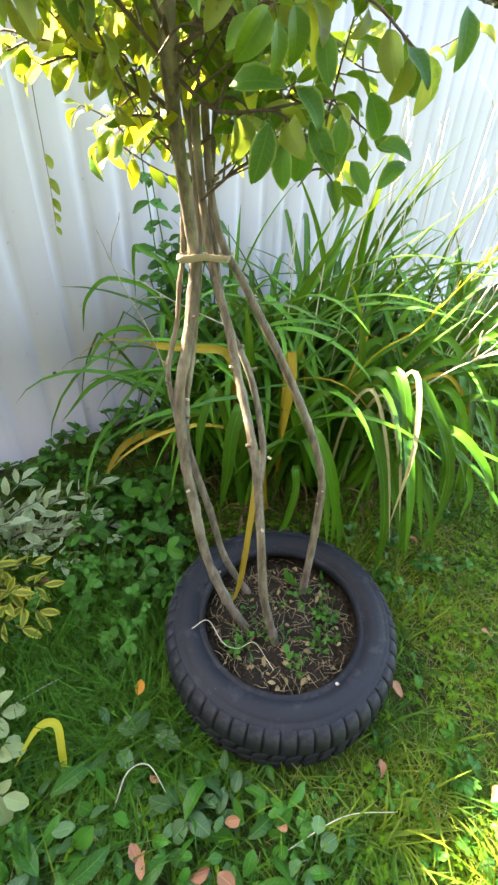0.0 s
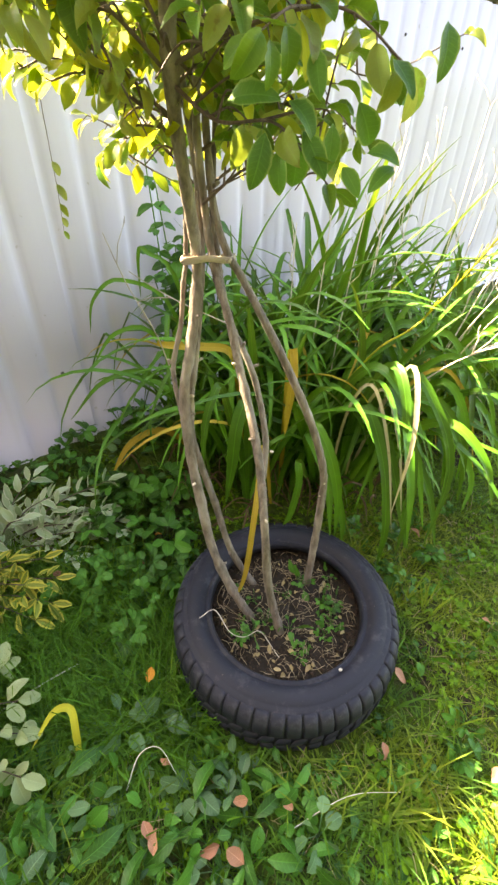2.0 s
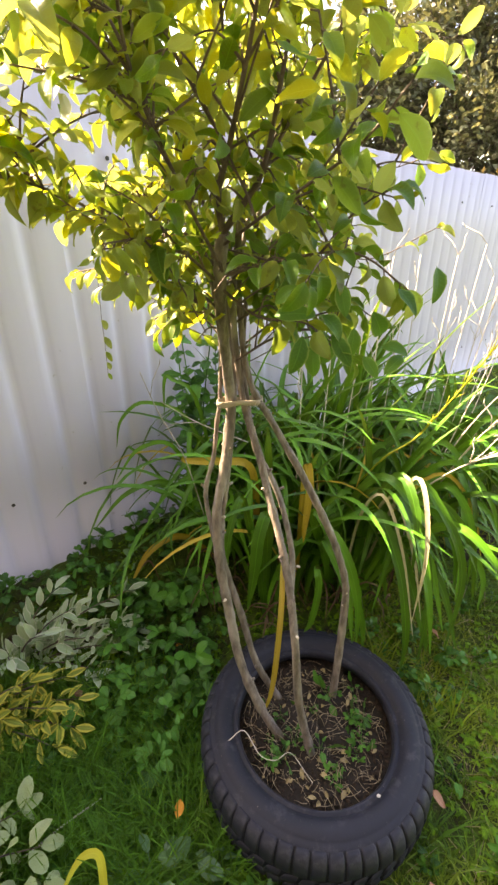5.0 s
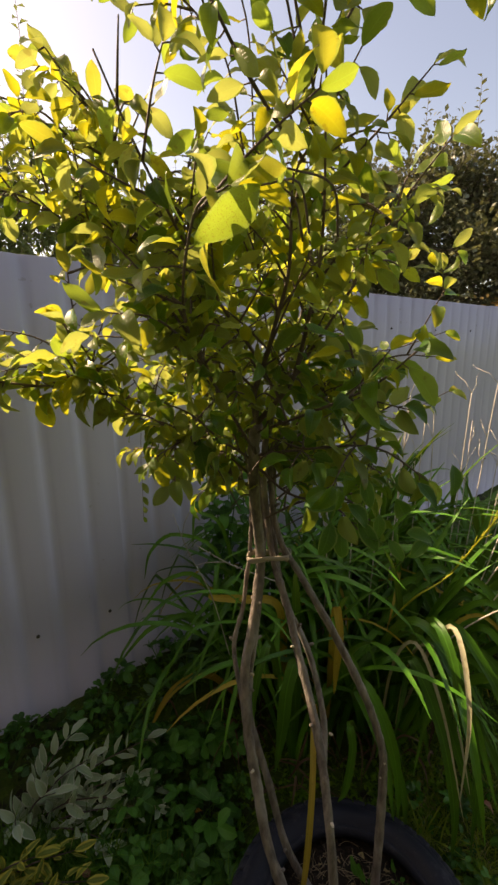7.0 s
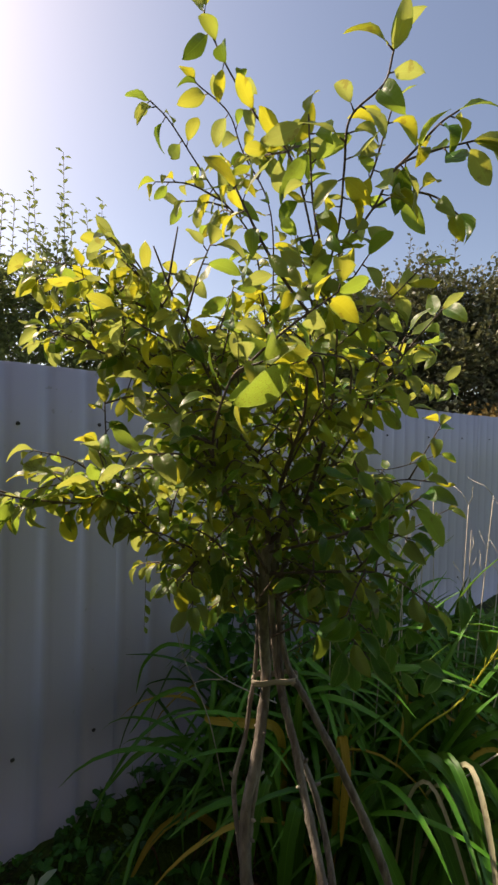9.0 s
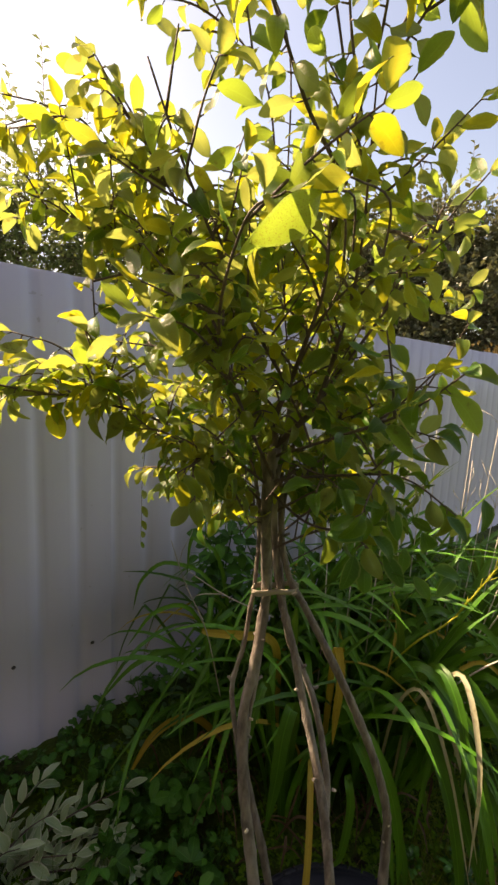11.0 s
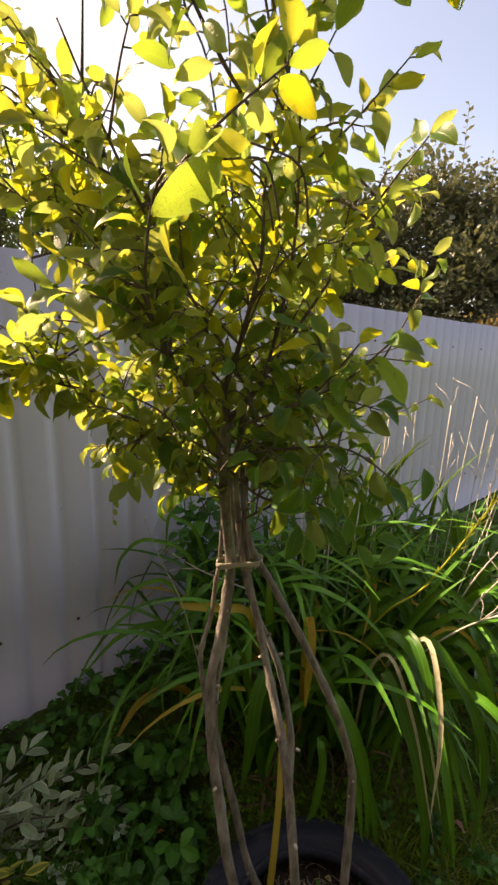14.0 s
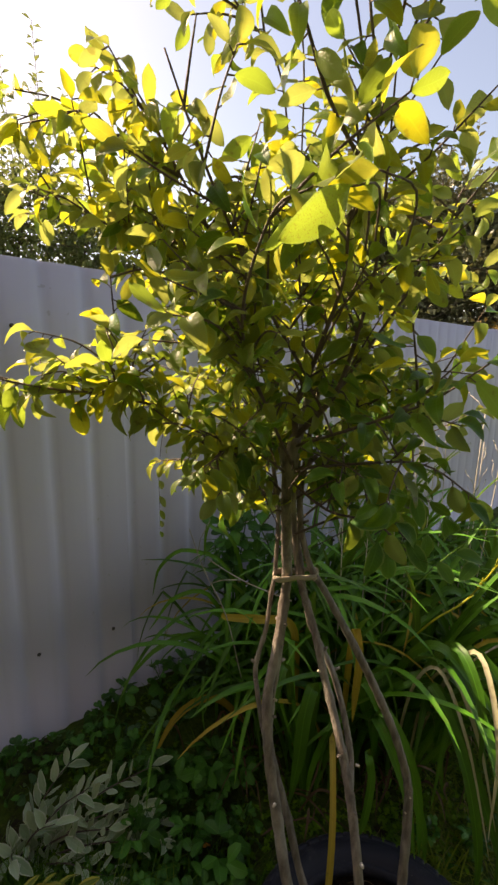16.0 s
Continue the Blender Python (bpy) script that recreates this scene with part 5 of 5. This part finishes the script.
    sow((10, 11, 0, 3, 6, 9), 30, (-1.4, 0.0, 0.9, 2.0), (0.5, 0.9), 0.065, lambda x, y: fence_gap(x, y) < 0.24)
    sow((0, 6, 7, 10, 11, 2), 16, (-0.62, -0.22, 0.56, 0.90), (0.4, 0.75), 0.05)
    sow((10, 11), 22, (-0.50, -0.18, 0.62, 1.2), (0.6, 1.0), 0.05)
    # seedlings in the tyre
    for i in range(20):
        a, r = rng.uniform(0, 6.28), rng.uniform(0.05, 0.18)
        w = copy_thing(proto[rng.choice((4, 5, 0))], Matrix.Translation((TYRE.x + r * math.cos(a), TYRE.y + r * math.sin(a), 0.116)) @ Matrix.Rotation(a, 4, "Z"))
        s = rng.uniform(0.28, 0.75)
        w.scale = (s, s, s)
        tagged(w, "small seedling weed in the tyre's soil", group="seedlings in the tyre")
    for w in proto:
        for o in (*w.children_recursive, w):
            bpy.data.objects.remove(o)


build_weeds()


def build_tall_weed():
    rng = random.Random(77)
    foot = Vector((-0.25, 1.60, 0.06))
    weed = thing("tall_weed", foot, "tall leafy weed standing against the fence", "weed")
    meshes = [mesh_of("leaf", *d) for d in WEED_SHAPES["oval"]]
    for me in meshes:
        me.materials.append(M_WEED)
    for k in range(10):
        top = foot + Vector((rng.uniform(-0.08, 0.22), rng.uniform(-0.14, 0.06), rng.uniform(0.70, 1.12)))
        line = spline([foot, foot.lerp(top, 0.5) + Vector((rng.uniform(-0.04, 0.04), 0, 0)), top], 8)
        part("stem", tube(bmesh.new(), line, 0.004, 0.002, 6, 0.1, rng), M_WEED, weed)
        for i in range(5, len(line)):
            for side in (0, math.pi):
                a = i * 1.57 + side + rng.uniform(-0.3, 0.3)
                part("leaf", rng.choice(meshes), M_WEED, weed, m=aim(line[i], (math.cos(a), math.sin(a), rng.uniform(-0.5, 0.2)), (rng.uniform(-0.3, 0.3), -0.6, 1), rng.uniform(0.04, 0.075)))


build_tall_weed()


# ---- fallen leaves ----
def build_fallen():
    rng = random.Random(51)
    shapes = [mesh_of("fallen_leaf", *blade_data(1.0, w, f, c, 0.45, 6, 0.10, 0.7, tw)) for w, f, c, tw in ((0.55, 0.5, 0.9, 0.5), (0.62, 0.3, -0.8, -0.3), (0.5, 0.8, 0.5, 0.8))]
    for x, y, s, c in ((-0.198, 0.218, 0.050, 0), (-0.167, 0.163, 0.052, 0), (-0.035, 0.181, 0.058, 0), (0.015, 0.152, 0.058, 0), (-0.01, 0.25, 0.045, 0), (0.439, 0.502, 0.055, 0), (0.345, 0.367, 0.045, 0),
                       (0.724, 0.692, 0.035, 0), (0.575, 0.29, 0.055, 0), (-0.155, 0.317, 0.035, 0), (-0.32, 0.86, 0.03, 0), (-0.56, 0.80, 0.04, 0), (0.10, 0.255, 0.04, 0), (0.62, 1.05, 0.05, 0), (-0.10, 0.10, 0.05, 0), (0.36, 0.12, 0.045, 0),
                       (-0.235, 0.481, 0.045, 1), (-0.30, 0.95, 0.03, 1)):
        me = rng.choice(shapes)
        mat = M_FALLEN_ORANGE if c else M_FALLEN
        own = me.copy()
        own.materials.append(mat)
        ob = new("fallen_leaf", own)
        az = rng.uniform(0, 6.28)
        ob.matrix_basis = aim(Vector((x, y, ground_z(x, y) + (0.085 if c else 0.055))), (math.cos(az), math.sin(az), rng.uniform(-0.1, 0.25)), (rng.uniform(-0.3, 0.3), rng.uniform(-0.6, 0.0), 1), s * 0.85)
        tagged(ob, "bright orange fallen leaf on the grass" if c else "dry reddish-brown fallen leaf on the grass", "leaf", "fallen leaves")


build_fallen()


def build_lawn_bits():
    strap = thing("yellow_strap_leaf", (-0.40, 0.34, 0.02), "fallen yellow-green strap leaf bent over on the grass", "leaf")
    part("blade", strap_along([(-0.374, 0.335, 0.02), (-0.376, 0.36, 0.09), (-0.395, 0.40, 0.130), (-0.44, 0.395, 0.115), (-0.475, 0.335, 0.075)], 0.017, (0, -0.3, 1)), M_STRAP, strap)
    rng = random.Random(91)
    for name, label, pts, r in (("twig", "thin grey twig lying in the grass", [(-0.60, 0.42, 0.05), (-0.52, 0.485, 0.055), (-0.44, 0.545, 0.05)], 0.0028),
                                ("bent_stalk", "thin dry stalk arching over the weeds", [(-0.25, 0.275, 0.03), (-0.225, 0.325, 0.085), (-0.18, 0.335, 0.10), (-0.14, 0.30, 0.05)], 0.0014),
                                ("bent_stalk", "thin dry stalk lying across the grass", [(0.10, 0.20, 0.05), (0.24, 0.26, 0.06), (0.36, 0.27, 0.055)], 0.0012),
                                ("bent_stalk", "thin dry stalk lying over the tyre", [(-0.11, 0.60, 0.188), (-0.07, 0.62, 0.194), (-0.03, 0.585, 0.150), (0.01, 0.575, 0.142), (0.05, 0.59, 0.146), (0.085, 0.545, 0.14), (0.10, 0.525, 0.134)], 0.0013)):
        me = to_mesh(tube(bmesh.new(), spline([Vector(p) for p in pts], 6), r, r * 0.6, 6, 0.15, rng), name)
        me.materials.append(M_PALE_TWIG if name == "twig" else M_STALK)
        tagged(new(name, me), label, "twig" if name == "twig" else "stalk")
    bm = bmesh.new()
    bmesh.ops.create_icosphere(bm, subdivisions=1, radius=0.0045, matrix=Matrix.Translation((0.242, 0.471, T_H + 0.005)) @ Matrix.Diagonal((1.2, 0.9, 0.7, 1)))
    me = to_mesh(bm, "pebble")
    me.materials.append(M_PEBBLE)
    tagged(new("pebble", me), "small white crumb lying on the tyre", "pebble")


build_lawn_bits()


# ---- grass, clover and litter ----
def build_grass():
    rng = np.random.RandomState(7)

    def blades(name, label, n, box, height, width, keep, material, flat=0.35, tuft=7, spread=0.010):
        V, Fc, T = [], [], []
        i = 0
        while i < n:
            cx, cy = rng.uniform(box[0], box[1]), rng.uniform(box[2], box[3])
            if rng.rand() > keep(cx, cy):
                i += 0.5
                continue
            many = 1 + rng.randint(tuft)
            tall = (0.6 + 0.8 * (0.5 + 0.5 * noise.noise((cx * 6, cy * 6, 1)))) * rng.uniform(0.75, 1.2)
            for _ in range(many):
                i += 1
                x, y = cx + rng.normal(0, spread), cy + rng.normal(0, spread)
                if math.hypot(x - TYRE.x, y - TYRE.y) < R_OUT - 0.004 or fence_gap(x, y) < 0.04:
                    continue
                z = ground_z(x, y) - 0.004
                h = rng.uniform(*height) * tall
                a = math.atan2(y - cy, x - cx) + rng.normal(0, 0.9)
                lean = abs(rng.normal(0, flat)) + 0.1
                dx, dy = math.cos(a), math.sin(a)
                w = width * rng.uniform(0.55, 1.25) / 2
                bow = rng.normal(0, 0.18) * h
                o = len(V)
                for v, ww in ((0, 0.8), (0.4, 1.0), (0.75, 0.7), (1.0, 0.06)):
                    out = h * (lean * v * 0.7 + lean * 1.1 * v * v)
                    up = h * v * math.cos(min(1.45, lean * (0.5 + v)))
                    for side in (-1, 1):
                        V.append((x + dx * out - dy * (w * ww * side + bow * v * v), y + dy * out + dx * (w * ww * side + bow * v * v), z + up))
                        T.append((0.5 + side * 0.5, v))
                Fc += [(o, o + 1, o + 3, o + 2), (o + 2, o + 3, o + 5, o + 4), (o + 4, o + 5, o + 7, o + 6)]
        me = mesh_of(name, V, Fc, T)
        me.materials.append(material)
        tagged(new(name, me), label, "grass", kind="stuff")
    fade = lambda x, y: max(0.0, min(1.0, (2.6 - math.hypot(x - 0.3, y - 0.6)) / 1.6))
    lawn = lambda x, y: fade(x, y) * (0.7 if x < 0.15 and y < 0.45 else 1.0) * (1.0 if noise.noise((x * 7, y * 7, 4)) > -0.25 else 0.35) if fence_gap(x, y) > 0.95 else (0.3 if x > 0.5 else 0.06)
    blades("grass", "short mossy green lawn grass", 56000, (-1.7, 2.4, -1.2, 2.4), (0.012, 0.042), 0.0040, lawn, M_GRASS, 0.7)
    blades("long_grass", "longer fine tangled grass beside the tyre", 10000, (-0.95, -0.10, 0.36, 0.85), (0.05, 0.15), 0.0034, lambda x, y: 1.0, M_GRASS, 0.75, 12, 0.012)
    blades("tall_grass", "tufts of longer grass in the lawn", 2200, (-0.7, 0.6, -0.1, 1.0), (0.05, 0.12), 0.0044, lawn, M_GRASS, 0.7, 14, 0.010)
    blades("lawn_grass", "lawn grass around", 40000, (-4.5, 6.0, -2.2, 6.0), (0.03, 0.06), 0.009, lambda x, y: (1.0 - fade(x, y)) if fence_gap(x, y) > 0.1 else 0.0, M_GRASS, 0.5)
    blades("dry_grass", "dead straw-coloured grass blades in the lawn", 1500, (-0.8, 1.2, -0.1, 1.3), (0.03, 0.08), 0.0018, lawn, M_DRY, 1.1, 4)
    blades("moss", "fine mossy turf close to the ground", 42000, (-0.75, 1.5, -0.15, 1.5), (0.008, 0.026), 0.0030, lawn, M_GRASS, 0.9, 9, 0.012)
    # clover-like ground cover
    tiny = [blade_data(1.0, 0.85, 0.2, 0.5, 0.5, 3, 0.05, 0.5), blade_data(1.0, 0.6, 0.3, 0.7, 0.5, 3, 0.05, 0.6)]
    placed = []
    prng = random.Random(8)
    while len(placed) < 13000:
        x, y = prng.uniform(-0.8, 1.6), prng.uniform(-0.1, 1.8)
        if math.hypot(x - TYRE.x, y - TYRE.y) < R_OUT or fence_gap(x, y) < 0.05 or noise.noise((x * 4, y * 4, 9)) + prng.uniform(-0.35, 0.35) < 0.02:
            continue
        h, a = prng.uniform(0.006, 0.03), prng.uniform(0, 6.28)
        for k in range(3):
            b = a + k * 2.1
            placed.append((prng.randrange(2), aim(Vector((x, y, ground_z(x, y) + h)), (math.cos(b), math.sin(b), prng.uniform(-0.2, 0.3)), (prng.uniform(-0.3, 0.3), prng.uniform(-0.3, 0.3), 1), prng.uniform(0.007, 0.020))))
    me = joined("clover", tiny, placed)
    me.materials.append(M_CLOVER)
    tagged(new("clover", me), "small-leaved green ground cover in the lawn", "ground cover", kind="stuff")
    # stalks and chips lying on the soil in the tyre
    bm = bmesh.new()
    for i in range(420):
        a, r = prng.uniform(0, 6.28), 0.2 * prng.random() ** 0.5
        p = Vector((TYRE.x + r * math.cos(a), TYRE.y + r * math.sin(a), 0.126 + prng.uniform(-0.004, 0.010)))
        b, ln = prng.uniform(0, 6.28), prng.uniform(0.012, 0.06)
        d = Vector((math.cos(b), math.sin(b), 0)) * ln
        q = p + d
        if (q.xy - TYRE.xy).length > R_HOLE - 0.006:
            continue
        bow = Vector((-d.y, d.x, 0)) * prng.uniform(-0.22, 0.22)
        tube(bm, spline([p, p + d * 0.4 + bow + Vector((0, 0, prng.uniform(0, 0.014))), p + d * 0.75 + bow * 0.6 + Vector((0, 0, prng.uniform(0, 0.008))), q], 3), prng.uniform(0.0004, 0.0010), 0.0004, 4)
    me = to_mesh(bm, "dry_litter")
    me.materials.append(M_LITTER)
    tagged(new("dry_litter", me), "dry stalks and straw lying on the soil", "litter", kind="stuff")
    V, Fc = [], []
    for i in range(2200):
        a, r = prng.uniform(0, 6.28), 0.225 * prng.random() ** 0.5
        c = Vector((TYRE.x + r * math.cos(a), TYRE.y + r * math.sin(a), 0.116 + prng.uniform(-0.003, 0.010)))
        z = prng.uniform(0.0015, 0.006)
        o = len(V)
        V += [tuple(c + Vector((x, y, w)) * z * prng.uniform(0.7, 1.3)) for x, y, w in ((1, 0, 0), (0, 1, 0), (-1, 0, 0), (0, -1, 0), (0, 0, 0.9), (0, 0, -0.9))]
        Fc += [(o + i0, o + j0, o + 4) for i0, j0 in ((0, 1), (1, 2), (2, 3), (3, 0))] + [(o + j0, o + i0, o + 5) for i0, j0 in ((0, 1), (1, 2), (2, 3), (3, 0))]
    me = bpy.data.meshes.new("soil_clods")
    me.from_pydata(V, [], Fc)
    me.materials.append(M_CLOD)
    tagged(new("soil_clods", me), "small crumbs of dark soil in the tyre", "soil", kind="stuff")
    scraps = []
    for i in range(42):
        a, r = prng.uniform(0, 6.28), 0.19 * prng.random() ** 0.5
        scraps.append((prng.randrange(3), aim(Vector((TYRE.x + r * math.cos(a), TYRE.y + r * math.sin(a), 0.128)), (math.cos(a * 7), math.sin(a * 7), prng.uniform(-0.1, 0.4)), (prng.uniform(-0.5, 0.5), prng.uniform(-0.5, 0.5), 1), prng.uniform(0.012, 0.028))))
    me = joined("leaf_scraps", LEAVES, scraps)
    me.materials.append(M_DRY)
    tagged(new("leaf_scraps", me), "withered leaf scraps on the soil in the tyre", "litter", kind="stuff")


build_grass()


# ---- trees beyond the fence ----
def build_far_tree(label, foot, height, crown, n, material, seed, leaf, shoots=0):
    """crown: balls (x, y, z, radius) from the foot, in metres, in which the limbs end and the leaves gather."""
    rng = random.Random(seed)
    foot = Vector(foot)
    tree = thing("tree", foot, label, "tree")
    bm = bmesh.new()
    fork = foot + Vector((rng.uniform(-0.2, 0.2), rng.uniform(-0.2, 0.2), height * 0.3))
    tube(bm, spline([foot - Vector((0, 0, 0.1)), foot.lerp(fork, 0.5) + Vector((0.06, 0, 0)), fork], 5), 0.10, 0.07, 9, 0.1, rng)
    part("trunk", bm, M_TWIG, tree)
    shape = [([(0, 0, 0), (-w / 2, 0.5, h), (0, 1, -h), (w / 2, 0.5, h), (0, 0.5, 0)], [(0, 4, 1), (1, 4, 2), (0, 3, 4), (3, 2, 4)], [(0.5, 0), (0, 0.5), (0.5, 1), (1, 0.5), (0.5, 0.5)]) for w, h in ((0.6, 0.08), (0.5, 0.14), (0.72, 0.04))]
    placed = []
    total = sum(c[3] ** 2 for c in crown)
    for cx, cy, cz, cr in crown:
        c = foot + Vector((cx, cy, cz))
        bm = tube(bmesh.new(), spline([fork, fork.lerp(c, 0.5) + Vector((rng.uniform(-0.15, 0.15), rng.uniform(-0.15, 0.15), 0.1)), c + Vector((0, 0, cr * 0.5))], 6), 0.05, 0.008, 7, 0.1, rng)
        count = int(n * cr * cr / total)
        twigs = max(6, count // 45)
        for _ in range(twigs):
            d = Vector((rng.gauss(0, 1), rng.gauss(0, 1), rng.gauss(0.25, 1))).normalized()
            a = c + d * cr * rng.uniform(0.1, 0.4)
            b = c + d * cr * rng.uniform(0.75, 1.2) + Vector((0, 0, rng.uniform(0, 0.12)))
            tube(bm, [a, a.lerp(b, 0.5) + Vector((0, 0, 0.04)), b], 0.008, 0.003, 4)
            for _ in range(count // twigs):
                t = rng.random() ** 0.6
                p = a.lerp(b, t) + Vector((rng.gauss(0, 0.09), rng.gauss(0, 0.09), rng.gauss(0, 0.09))) * (0.5 + cr * 0.6)
                w = (d + Vector((rng.gauss(0, 0.7), rng.gauss(0, 0.7), rng.gauss(-0.1, 0.6)))).normalized()
                placed.append((rng.randrange(3), aim(p, w, (rng.gauss(0, 0.6), rng.gauss(0, 0.6), 1), leaf * rng.uniform(0.7, 1.3))))
        for _ in range(shoots):
            a = c + Vector((rng.uniform(-cr, cr) * 0.7, rng.uniform(-cr, cr) * 0.7, cr * 0.6))
            b = a + Vector((rng.uniform(-0.12, 0.12), rng.uniform(-0.12, 0.12), rng.uniform(0.7, 1.7)))
            tube(bm, [a, a.lerp(b, 0.5), b], 0.006, 0.003, 4)
            for k in range(26):
                p = a.lerp(b, k / 25)
                q = k * 2.4
                placed.append((rng.randrange(3), aim(p, (math.cos(q), math.sin(q), 0.5), (0, 0, 1), leaf * rng.uniform(0.9, 1.6))))
        part("limb", bm, M_TWIG, tree)
    tagged(part("crown", joined("crown", shape, placed), material, tree), kind="stuff")


build_far_tree("dark olive-green tree beyond the fence", (3.1, 8.0, 0), 5.2, [(-1.0, 0, 3.0, 1.0), (0.0, 0.2, 3.7, 1.1), (1.1, 0, 3.6, 1.1), (-1.7, 0.3, 2.4, 0.9), (0.4, -0.6, 2.5, 1.1), (2.0, 0.4, 3.1, 1.1), (-0.5, -0.4, 1.8, 1.0), (1.3, -0.5, 1.8, 1.0), (-1.5, -0.2, 3.6, 0.6)], 52000, M_BACK, 61, 0.095, 1)
build_far_tree("tall olive-green tree beyond the fence", (6.0, 9.4, 0), 5.6, [(-0.6, 0, 3.4, 1.2), (0.6, 0.2, 4.2, 1.2), (1.6, 0, 3.2, 1.1), (0.2, -0.6, 2.2, 1.2), (-0.9, 0.2, 4.1, 0.8)], 26000, M_BACK, 62, 0.10, 1)
build_far_tree("green fruit tree beyond the fence with upright shoots", (-3.5, 6.0, 0), 3.8, [(-0.7, 0, 3.3, 0.8), (0.3, 0.1, 3.3, 0.8), (1.1, 0.2, 2.9, 0.8), (-1.5, 0.2, 3.0, 0.9), (0.1, -0.4, 2.0, 0.9), (1.3, 0.0, 2.0, 0.8), (-1.1, -0.3, 1.8, 0.9)], 22000, M_BACK_LEFT, 63, 0.085, 5)
build_far_tree("low green tree beyond the fence", (-0.6, 8.0, 0), 3.6, [(-0.7, 0, 2.6, 0.9), (0.5, 0.1, 2.9, 1.0), (1.5, 0.2, 2.6, 1.0), (0.1, -0.4, 1.9, 0.9), (1.2, -0.3, 1.8, 0.9)], 22000, M_BACK_LEFT, 64, 0.08, 1)
build_far_tree("withered brown bush beyond the fence", (4.0, 6.6, 0), 2.2, [(-0.8, -0.4, 1.5, 0.5), (0.0, 0.1, 1.65, 0.5), (0.7, 0.5, 1.7, 0.5), (1.4, 0.9, 1.6, 0.5)], 6000, M_BACK_DRY, 65, 0.08)
